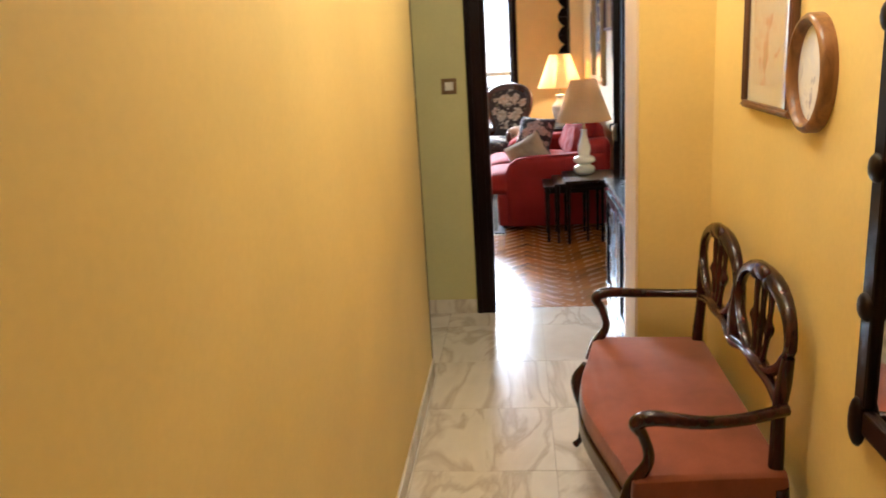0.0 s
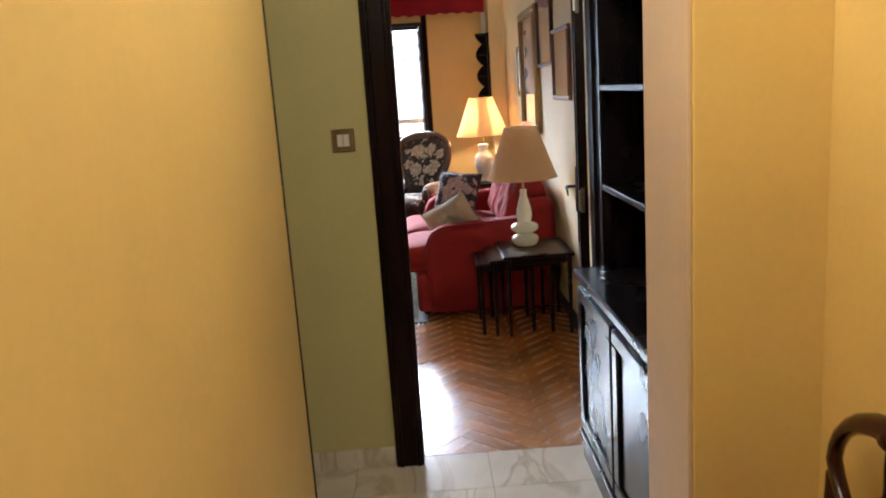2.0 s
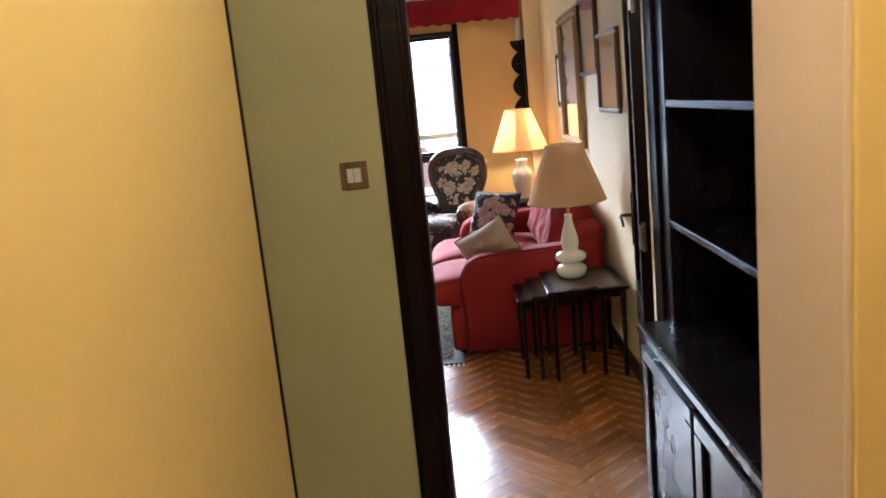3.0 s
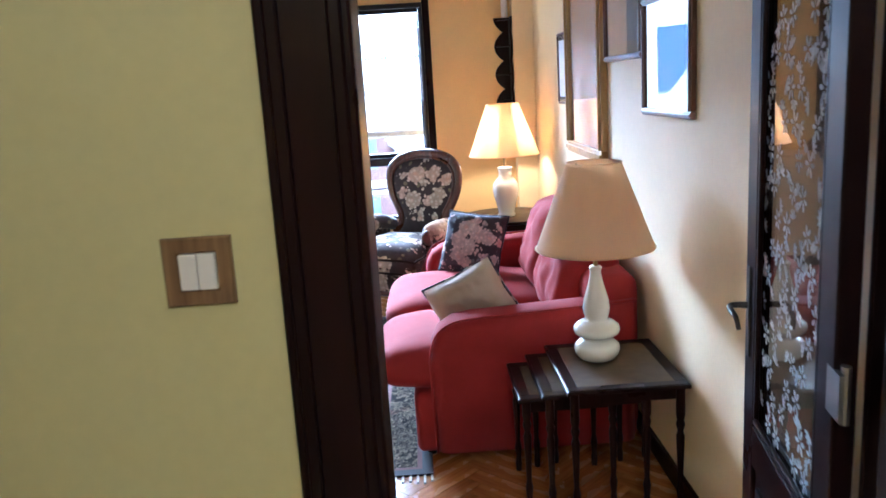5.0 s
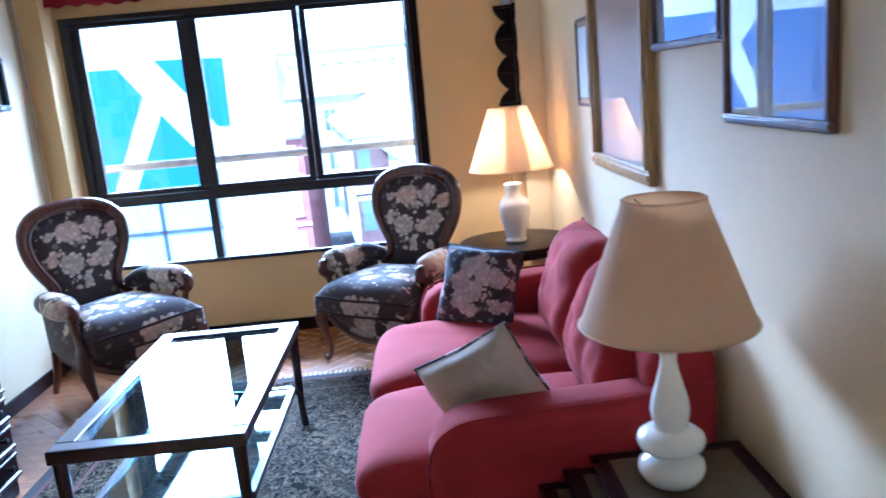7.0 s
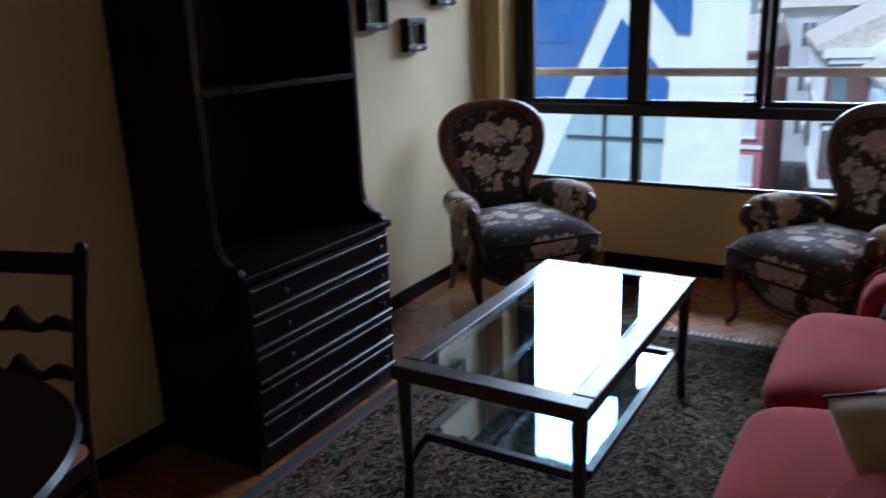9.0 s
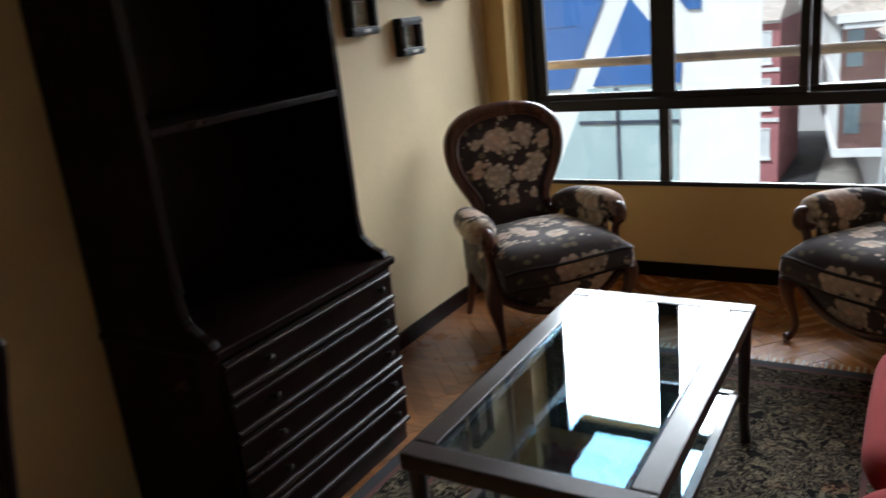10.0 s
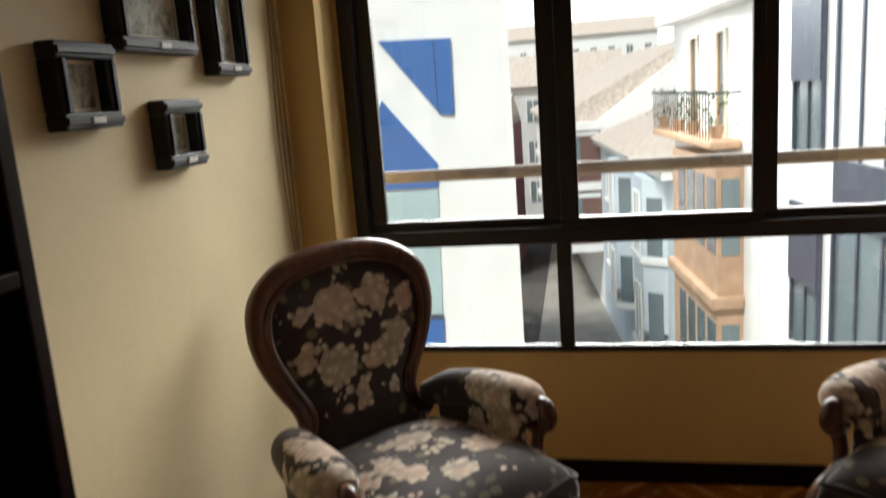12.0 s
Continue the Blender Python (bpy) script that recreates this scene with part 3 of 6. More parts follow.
def door_leaf():
    """Glazed leaf, swung open into the room; local x runs from the hinge to the latch side."""
    w, h, t = 0.61, 2.03, 0.038
    d = thing("glazed_door", "dark wooden door with etched flower glass, standing open", "door", pose(0.865, 5.335, 0.008, 0, 0, 80), kind="structure")
    for x0, x1 in ((0, 0.085), (w - 0.085, w)):
        bm = box(x0, x1, -t / 2, t / 2, 0, h, 0.004)
        part("stile", bm, dark_wood, d)
    for z0, z1 in ((0, 0.16), (0.60, 0.70), (h - 0.11, h)):
        part("rail", box(0.0855, w - 0.0855, -t / 2, t / 2, z0, z1, 0.004), dark_wood, d)
    bm = box(0.0865, w - 0.0865, -0.008, 0.008, 0.161, 0.599)
    for s in (-1, 1):
        box(0.12, w - 0.12, s * 0.013 - 0.005, s * 0.013 + 0.005, 0.20, 0.56, 0.004, bm=bm)
    part("panel", bm, dark_wood, d)
    bm = None
    for s in (-1, 1):
        for z in (0.705, h - 0.122):
            bm = box(0.086, w - 0.086, s * 0.012 - 0.006, s * 0.012 + 0.006, z, z + 0.012, 0.003, bm=bm)
        for x in (0.086, w - 0.098):
            bm = box(x, x + 0.012, s * 0.012 - 0.006, s * 0.012 + 0.006, 0.72, h - 0.125, 0.003, bm=bm)
    part("glazing_bead", bm, dark_wood, d)
    pane = part("pane", box(0.087, w - 0.087, -0.003, 0.003, 0.702, h - 0.112), dimmed_door_glass, d, "glass etched with white flowers, tinted for the dark gap behind")
    pane.visible_shadow = False
    # etched sprays: six-petalled flowers with pairs of leaves on a slanting net
    bm = bmesh.new()

    def petal(cx, cz, ang, length, width):
        ca, sa = math.cos(ang), math.sin(ang)
        ring = []
        for k in range(10):
            a = 2 * math.pi * k / 10
            p, q = length * (0.5 + 0.5 * math.cos(a)), width * math.sin(a) * (0.75 + 0.25 * math.cos(a))
            ring.append((cx + p * ca - q * sa, cz + p * sa + q * ca))
        if min(x for x, z in ring) > 0.09 and max(x for x, z in ring) < w - 0.09:
            bm.faces.new([bm.verts.new((x, 0.0038, z)) for x, z in ring])

    rnd = random.Random(11)
    for j in range(18):
        for i in range(7):
            cx, cz = 0.115 + 0.066 * i + (0.033 if j % 2 else 0), 0.74 + 0.068 * j
            turn, size = rnd.random() * 6.28, rnd.uniform(0.85, 1.15)
            if (i + j) % 3:
                for k in range(6):
                    petal(cx + 0.005 * math.cos(turn + k * 1.047), cz + 0.005 * math.sin(turn + k * 1.047), turn + k * 1.047, 0.021 * size, 0.0058 * size)
            for k in range(5):
                a = turn + 0.5 + k * 0.62
                bx, bz = cx + 0.033 * math.cos(turn + 0.9), cz + 0.033 * math.sin(turn + 0.9)
                petal(bx, bz, a, 0.022 * size, 0.0042 * size)
    part("etched_flowers", bm, etching, pane, "white frosted flowers and leaves")
    for s in (1,):
        bm = box(w - 0.058, w - 0.026, s * (t / 2 + 0.003) - 0.003, s * (t / 2 + 0.003) + 0.003, 0.86, 1.08, 0.003)
        plate = part("lock_plate", bm, bronze, d, "dark bronze lock plate")
        y = s * (t / 2 + 0.006)
        bm = sweep([(w - 0.042, y, 0.985, 0.008), (w - 0.042, y + s * 0.035, 0.985, 0.007), (w - 0.062, y + s * 0.043, 0.982, 0.007), (w - 0.11, y + s * 0.04, 0.975, 0.006), (w - 0.122, y + s * 0.036, 0.95, 0.005)], 10, 5)
        part("door_handle", bm, bronze, plate, "", True)
    for z in (0.25, 0.95, 1.75):
        bm = lathe([(0.008, 0), (0.008, 0.10)], 12, at=(-0.012, 0.004, z))
        box(-0.030, 0.03, 0.012, 0.02, z + 0.01, z + 0.09, bm=bm)
        part("hinge", bm, steel, d)


def light_switch():
    s = thing("light_switch", "ivory double light switch in a brown wooden plate", "light switch", pose(-0.083, DOOR_Y, 1.335))
    bm = bmesh.new()
    rings = []
    for a, y in ((0.0425, 0.0), (0.0425, -0.006), (0.0405, -0.008), (0.0250, -0.008), (0.0232, -0.0065), (0.0232, 0.0)):
        rings.append([bm.verts.new((sx * a, y, sz * a)) for sx, sz in ((-1, -1), (1, -1), (1, 1), (-1, 1))])
    for p, q in zip(rings, rings[1:] + rings[:1]):
        for k in range(4):
            bm.faces.new((p[k], p[(k + 1) % 4], q[(k + 1) % 4], q[k]))
    bmesh.ops.recalc_face_normals(bm, faces=bm.faces)
    part("plate", bm, switch_wood, s, "brown wooden switch plate")
    part("rocker", box(-0.0225, -0.0006, -0.011, 0, -0.0225, 0.0225, 0.002), plastic, s, "ivory plastic rocker")
    part("rocker", box(0.0006, 0.0225, -0.0125, 0, -0.0225, 0.0225, 0.002), plastic, s, "ivory plastic rocker")


door_frame()
door_leaf()
light_switch()

# ---- hallway things ----
def framed_picture(name, label, where, w, h, rail, depth, frame_mat, art, mount=0.0, glazed=True, category="picture", group=""):
    """Stands out along local -y from the wall, which is at y = 0; x to the right, z up, centre at the origin."""
    p = thing(name, label, category, where, group)
    bm = None
    for x0, x1, z0, z1 in ((-w / 2, w / 2, -h / 2, -h / 2 + rail), (-w / 2, w / 2, h / 2 - rail, h / 2), (-w / 2, -w / 2 + rail, -h / 2 + rail, h / 2 - rail), (w / 2 - rail, w / 2, -h / 2 + rail, h / 2 - rail)):
        bm = box(x0, x1, -depth, -0.001, z0, z1, min(0.005, rail * 0.2), bm=bm)
        dx, dz = (rail * 0.3, rail * 0.3)
        bm = box(x0 + (dx if x1 - x0 < w * 0.9 else 0.003), x1 - (dx if x1 - x0 < w * 0.9 else 0.003), -depth - rail * 0.18, -depth + 0.002, z0 + (dz if z1 - z0 < rail * 1.1 else 0), z1 - (dz if z1 - z0 < rail * 1.1 else 0), 0.002, bm=bm)
    part("frame", bm, frame_mat, p)
    iw, ih = w / 2 - rail, h / 2 - rail
    if mount:
        part("mount", box(-iw, iw, -0.010, -0.004, -ih, ih), mat_board, p, "cream mount board")
        part("print", box(-iw + mount, iw - mount, -0.013, -0.0101, -ih + mount, ih - mount), art, p)
    else:
        part("print", box(-iw, iw, -0.012, -0.006, -ih, ih), art, p)
    if glazed:
        g = part("glass", box(-iw, iw, -depth * 0.55 - 0.004, -depth * 0.55 - 0.002, -ih, ih), frame_glass, p)
        g.visible_shadow = False
    return p


def facing_left(x, y, z, tilt=0):
    """On a wall whose face looks towards -x."""
    return pose(x, y, z, 0, 0, -90) @ pose(0, 0, 0, tilt)


def facing_right(x, y, z, tilt=0):
    return pose(x, y, z, 0, 0, 90) @ pose(0, 0, 0, tilt)


framed_picture("framed_watercolour", "rose watercolour in a brown wooden frame behind glass", facing_left(HALL_R, 2.98, 1.60), 0.42, 0.56, 0.022, 0.022, frame_wood, rose_print, 0.05)


def oval_picture():
    p = thing("oval_picture", "honey brown oval wooden frame with a pale blue picture", "picture", facing_left(HALL_R, 2.64, 1.44))
    rx, rz, n = 0.125, 0.14, 48
    prof = [(0.0, 0.0), (0.0, -0.026), (-0.006, -0.034), (-0.014, -0.036), (-0.022, -0.030), (-0.026, -0.018), (-0.026, -0.004)]
    bm = bmesh.new()
    rings = [[bm.verts.new(((rx + o) * math.cos(2 * math.pi * k / n), y, (rz + o) * math.sin(2 * math.pi * k / n))) for o, y in prof] for k in range(n)]
    for k in range(n):
        a, b = rings[k], rings[(k + 1) % n]
        for i in range(len(prof)):
            j = (i + 1) % len(prof)
            bm.faces.new((a[i], a[j], b[j], b[i]))
    part("frame", bm, oval_wood, p, "", True)
    bm = bmesh.new()
    loop = [bm.verts.new(((rx - 0.025) * math.cos(2 * math.pi * k / n), -0.010, (rz - 0.025) * math.sin(2 * math.pi * k / n))) for k in range(n)]
    back = [bm.verts.new((v.co.x, -0.004, v.co.z)) for v in loop]
    bm.faces.new(loop), bm.faces.new(back[::-1])
    for k in range(n):
        bm.faces.new((loop[k], loop[(k + 1) % n], back[(k + 1) % n], back[k]))
    part("print", bm, plate_print, p)


oval_picture()


def wall_mirror():
    p = thing("wall_mirror", "tall mirror in a dark carved wooden frame", "mirror", facing_left(HALL_R, 1.86, 1.28))
    w, h, rail = 0.78, 1.10, 0.055
    bm = None
    for x0, x1, z0, z1 in ((-w / 2, w / 2, -h / 2, -h / 2 + rail), (-w / 2, w / 2, h / 2 - rail, h / 2), (-w / 2, -w / 2 + rail, -h / 2 + rail, h / 2 - rail), (w / 2 - rail, w / 2, -h / 2 + rail, h / 2 - rail)):
        bm = box(x0, x1, -0.03, -0.001, z0, z1, 0.008, bm=bm)
    part("frame", bm, dark_wood, p)
    for sx in (-1, 1):
        for z in (-h / 2 + 0.02, -0.28, 0.0, 0.28, h / 2 - 0.02):
            bm = pillow(0.06, 0.03, 0.11 if abs(z) > 0.4 else 0.06, 0.9, 0.9, 14, 8, (sx * (w / 2 - 0.025), -0.028, z))
            part("carving", bm, dark_wood, p, "", True)
    part("mirror_glass", box(-w / 2 + rail, w / 2 - rail, -0.016, -0.010, -h / 2 + rail, h / 2 - rail), silver, p, "silvered mirror glass")


wall_mirror()


def settee():
    """Double-back hall settee; local x along the seat, facing -y, origin on the floor at the middle."""
    L, D = 1.06, 0.46
    s = thing("hall_settee", "carved mahogany double-back settee with a worn rust velvet seat", "bench", pose(0.735, 2.99, 0, 0, 0, -90))
    n = 40
    outline = []
    for k in range(n + 1):
        u = -1 + 2 * k / n
        outline.append((u * L / 2, -D / 2 - 0.035 * math.cos(u * math.pi) + 0.02 * abs(u) ** 6 - 0.015))
    outline += [(L / 2 - 0.03, D / 2 - 0.02), (-L / 2 + 0.03, D / 2 - 0.02)]
    part("seat_rail", prism(outline, 2, 0.325, 0.385, 0.006), mahogany, s)
    bm = prism([(x * 0.985, y + 0.006) for x, y in outline], 2, 0.375, 0.445, 0.024)
    for v in bm.verts:
        if v.co.z > 0.43:
            v.co.z += 0.012 + 0.006 * noise.noise(v.co * 9)
    part("seat", bm, bench_cloth, s, "worn rust velvet seat", True)
    for sx in (-1, 1):
        x = sx * (L / 2 - 0.045)
        part("leg", sweep([(x, -D / 2 + 0.02, 0.34, 0.026), (x + sx * 0.012, -D / 2 - 0.02, 0.27, 0.024), (x, -D / 2 + 0.0, 0.14, 0.014), (x, -D / 2 - 0.01, 0.04, 0.011), (x + sx * 0.006, -D / 2 - 0.03, 0.008, 0.014)], 10, 5), mahogany, s, "", True)
        part("leg", sweep([(x, D / 2 - 0.04, 0.42, 0.02), (x, D / 2 - 0.02, 0.2, 0.018), (x, D / 2 + 0.015, 0.006, 0.015)], 10, 4), mahogany, s, "", True)
        arm = [(x - sx * 0.02, D / 2 - 0.03, 0.628, 0.017), (x + sx * 0.015, D / 2 - 0.14, 0.620, 0.016), (x + sx * 0.03, -0.02, 0.620, 0.017), (x + sx * 0.02, -D / 2 + 0.10, 0.628, 0.020),
               (x + sx * 0.012, -D / 2 + 0.055, 0.610, 0.019), (x, -D / 2 + 0.075, 0.57, 0.015), (x, -D / 2 + 0.09, 0.50, 0.015), (x, -D / 2 + 0.05, 0.43, 0.02), (x, -D / 2 + 0.03, 0.37, 0.02)]
        part("arm", sweep(arm, 10, 5), mahogany, s, "", True)
    yb = D / 2 - 0.045

    def lean(z):
        return yb + 0.05 * max(0, z - 0.44)

    for cx in (-0.232, 0.232):
        bm = None
        loop = []
        for k in range(28):
            a = 2 * math.pi * k / 28
            rx = 0.226 * (1.0 if math.sin(a) > 0 else 1.0 - 0.22 * abs(math.sin(a)))
            wide = math.copysign(abs(math.cos(a)) ** 0.8, math.cos(a))
            z = 0.785 + 0.128 * math.sin(a)
            r = 0.017 + 0.007 * max(0, math.sin(a)) ** 2
            loop.append((cx + rx * wide, lean(z), z, r))
        part("back_hoop", sweep(loop, 10, 1, flat=0.8, loop=True), mahogany, s, "", True)
        for k, dx in enumerate((-0.06, 0.0, 0.06)):
            pts = [(cx + dx * 0.45, lean(0.66), 0.66, 0.012), (cx + dx * 0.75, lean(0.71), 0.71, 0.008), (cx + dx * 0.95, lean(0.75), 0.75, 0.009), (cx + dx * 1.1, lean(0.775), 0.775, 0.014), (cx + dx * 1.0, lean(0.80), 0.80, 0.008), (cx + dx * 1.05, lean(0.85), 0.85, 0.009), (cx + dx * 0.9, lean(0.90), 0.90, 0.012)]
            part("splat", sweep(pts, 8, 4), mahogany, s, "", True)
        bm = pillow(0.11, 0.035, 0.05, 0.8, 0.9, 16, 8, (cx, lean(0.91) - 0.01, 0.917))
        pillow(0.05, 0.03, 0.035, 0.9, 0.9, 12, 8, (cx - 0.055, lean(0.90) - 0.01, 0.899), bm=bm)
        pillow(0.05, 0.03, 0.035, 0.9, 0.9, 12, 8, (cx + 0.055, lean(0.90) - 0.01, 0.899), bm=bm)
        part("crest", bm, mahogany, s, "carved flower crest", True)
    for sx in (-1, 1):
        pts = [(sx * 0.45, lean(0.40), 0.40, 0.021), (sx * 0.445, lean(0.50), 0.50, 0.019), (sx * 0.43, lean(0.60), 0.60, 0.018), (sx * 0.44, lean(0.68), 0.68, 0.020), (sx * 0.452, lean(0.76), 0.76, 0.016)]
        part("back_post", sweep(pts, 10, 4), mahogany, s, "", True)
    part("back_link", sweep([(0, lean(0.65), 0.645, 0.022), (0, lean(0.70), 0.70, 0.026), (0, lean(0.78), 0.78, 0.022), (0, lean(0.86), 0.85, 0.014)], 10, 4), mahogany, s, "", True)
    pts = [(-0.435, lean(0.63), 0.625, 0.017), (-0.34, lean(0.65), 0.648, 0.017), (-0.232, lean(0.66), 0.658, 0.024), (-0.11, lean(0.65), 0.652, 0.017), (0, lean(0.63), 0.635, 0.024), (0.11, lean(0.65), 0.652, 0.017), (0.232, lean(0.66), 0.658, 0.024), (0.34, lean(0.65), 0.648, 0.017), (0.435, lean(0.63), 0.625, 0.017)]
    part("lower_rail", sweep(pts, 10, 4), mahogany, s, "", True)


settee()


def hall_bookcase():
    """Open shelves over a deeper two-door cupboard, front towards -x."""
    b = thing("hall_bookcase", "black lacquered bookcase with open shelves over a two-door cupboard", "bookcase", pose(0, 0, 0))
    y0, y1, xb = PIER_Y1 + 0.004, 5.062, 1.155
    xf, xl, zc = 0.875, 0.775, 0.775
    part("plinth", box(xl + 0.004, xb, y0, y1 - 0.002, 0, 0.10, 0.004), black_wood, b)
    part("plinth_ledge", box(xl - 0.012, xl + 0.06, y0, y1, 0.10, 0.125, 0.006), black_wood, b)
    part("cupboard_body", box(xl + 0.022, xb, y0, y1, 0.1255, zc - 0.022, 0.003), black_wood, b)
    part("counter", box(xl - 0.012, xb, y0, y1 + 0.006, zc - 0.0215, zc + 0.012, 0.007), black_wood, b)
    mid = (y0 + y1) / 2
    for a, c in ((y0 + 0.03, mid - 0.012), (mid + 0.012, y1 - 0.03)):
        door = part("cupboard_door", box(xl + 0.004, xl + 0.0215, a, c, 0.15, zc - 0.05, 0.004), black_wood, b)
        bm = None
        for p0, p1, q0, q1 in ((a, c, 0.15, 0.20), (a, c, zc - 0.10, zc - 0.05), (a, a + 0.06, 0.20, zc - 0.10), (c - 0.06, c, 0.20, zc - 0.10)):
            bm = box(xl - 0.008, xl + 0.0038, p0, p1, q0, q1, 0.005, bm=bm)
        part("door_moulding", bm, black_wood, door)
    part("side_panel", box(xf, xb, y1 - 0.024, y1, zc + 0.0125, 2.30, 0.003), black_wood, b)
    part("side_panel", box(xf, xb, y0, y0 + 0.024, zc + 0.0125, 2.30, 0.003), black_wood, b)
    part("back_panel", box(xb - 0.010, xb, y0 + 0.0245, y1 - 0.0245, zc + 0.0125, 2.30), black_wood, b)
    for z in (1.10, 1.465, 1.83, 2.28):
        sh = part("shelf", box(xf + 0.012, xb - 0.0105, y0 + 0.0245, y1 - 0.0245, z - 0.009, z + 0.009, 0.002), black_wood, b)
        bm = box(xf + 0.001, xf + 0.0115, y0 + 0.0245, y1 - 0.0245, z - 0.012, z + 0.012, 0.004)
        part("shelf_edge", bm, black_wood, sh)


hall_bookcase()

# ---- the window ----
def window_unit():
    w = thing("window_1", "wide dark bronze aluminium sliding window", "window", pose(0, 0, 0), kind="structure")
    ya, yb = WIN_Y - 0.012, WIN_Y + 0.075
    tz0, tz1 = 0.952, 1.043
    for nm, x0, x1, z0, z1 in (("frame_sill", WX0, WX1, WZ0, WZ0 + 0.026), ("frame_head", WX0, WX1, WZ1 - 0.035, WZ1), ("frame_jamb", WX0, WX0 + 0.05, WZ0 + 0.026, WZ1 - 0.035), ("frame_jamb", WX1 - 0.03, WX1, WZ0 + 0.026, WZ1 - 0.035), ("transom", WX0 + 0.05, WX1 - 0.03, tz0, tz1 - 0.028)):
        part(nm, box(x0, x1, ya, WIN_Y + 0.010 if nm == "frame_sill" else yb, z0, z1, 0.004), bronze, w)
    part("mullion", box(-1.177, -1.122, ya + 0.008, yb - 0.01, WZ0 + 0.0265, tz0 - 0.0005, 0.004), bronze, w)
    # fixed lower panes
    for x0, x1 in ((WX0 + 0.05, -1.177), (-1.122, WX1 - 0.03)):
        p = part("lower_pane", box(x0 + 0.001, x1 - 0.001, WIN_Y + 0.0015, WIN_Y + 0.0075, WZ0 + 0.027, tz0 - 0.001), pane_glass, w)
        p.visible_shadow = False
    # sliding upper sashes on two tracks
    for x0, x1, g0, g1, y in ((WX0 + 0.051, -1.155, -1.832, -1.222, 0.045), (-1.154, -0.444, -1.089, -0.487, 0.012), (-0.443, WX1 - 0.031, -0.399, 0.218, 0.045)):
        yy = WIN_Y + y
        sash = part("sash", box(x0, x1, yy - 0.016, yy + 0.016, tz1 - 0.0275, tz1, 0.003), bronze, w, "bronze aluminium sash")
        part("sash_rail", box(x0, x1, yy - 0.016, yy + 0.016, 2.104, 2.1345, 0.003), bronze, sash)
        part("sash_stile", box(x0, g0, yy - 0.016, yy + 0.016, tz1 + 0.0005, 2.1035, 0.003), bronze, sash)
        part("sash_stile", box(g1, x1, yy - 0.016, yy + 0.016, tz1 + 0.0005, 2.1035, 0.003), bronze, sash)
        p = part("pane", box(g0 + 0.001, g1 - 0.001, yy - 0.003, yy + 0.003, tz1 + 0.0005, 2.1035), pane_glass, sash)
        p.visible_shadow = False
        part("gasket", box(g0, g1, yy - 0.010, yy + 0.010, tz1 + 0.0006, tz1 + 0.005), chrome, sash, "bright drip strip")
    bm = box(-0.462, -0.450, WIN_Y - 0.016, WIN_Y - 0.005, 1.62, 1.76, 0.003)
    part("latch", bm, bronze, w)
    part("architrave", box(WX1 + 0.001, WX1 + 0.055, WIN_Y - 0.010, WIN_Y - 0.001, WZ0 - 0.03, 2.24, 0.004), dark_wood, w)
    return w


window_unit()
rail = tagged(part("balcony_rail", sweep([(-3.4, WIN_Y + 0.50, 1.175, 0.028), (2.4, WIN_Y + 0.50, 1.175, 0.028)], 20, 1), plain("rail_brown_paint", (0.23, 0.175, 0.15), 0.6, 0, 0, 0.25, 14), None, "", True), "round brown painted handrail outside the window", "railing", "", "structure")
structure("trim_balcony_slab", box(-3.4, 2.4, WIN_Y + 0.26, WIN_Y + 0.60, -0.35, -0.15), white_paint, "narrow concrete ledge outside the window", "ledge")
for x in (-3.3, 2.3):
    structure("trim_rail_post", lathe([(0.02, -0.15), (0.02, 1.15)], 14, at=(x, WIN_Y + 0.50, 0)), bronze, "post of the outside handrail", "railing", True)


def valance():
    v = thing("valance", "gathered crimson fabric valance above the window", "valance", pose(0, 0, 0))
    bm = bmesh.new()
    n = 260
    x0, x1 = -1.96, 0.90
    top, bot, tb, bb = [], [], [], []
    for k in range(n + 1):
        u = k / n
        x = x0 + (x1 - x0) * u
        wv = math.sin(u * 150) * 0.5 + 0.4 * math.sin(u * 97 + 1)
        y = WIN_Y - 0.115 - 0.012 * wv
        z = 2.225 + 0.006 * math.sin(u * 150 + 0.6) + 0.004 * math.sin(u * 31)
        top.append(bm.verts.new((x, WIN_Y - 0.10 - 0.003 * wv, 2.462)))
        bot.append(bm.verts.new((x, y, z)))
        tb.append(bm.verts.new((x, WIN_Y - 0.096 - 0.003 * wv, 2.462)))
        bb.append(bm.verts.new((x, y + 0.004, z)))
    for k in range(n):
        bm.faces.new((top[k], top[k + 1], bot[k + 1], bot[k]))
        bm.faces.new((tb[k + 1], tb[k], bb[k], bb[k + 1]))
        bm.faces.new((bot[k], bot[k + 1], bb[k + 1], bb[k]))
        bm.faces.new((tb[k], tb[k + 1], top[k + 1], top[k]))
    part("cloth", bm, valance_cloth, v, "", True, False)
    bm = box(x0, x1, WIN_Y - 0.125, WIN_Y - 0.001, 2.463, 2.549, 0.004)
    part("pelmet_box", bm, pipe_paint, v, "white painted pelmet box")


valance()


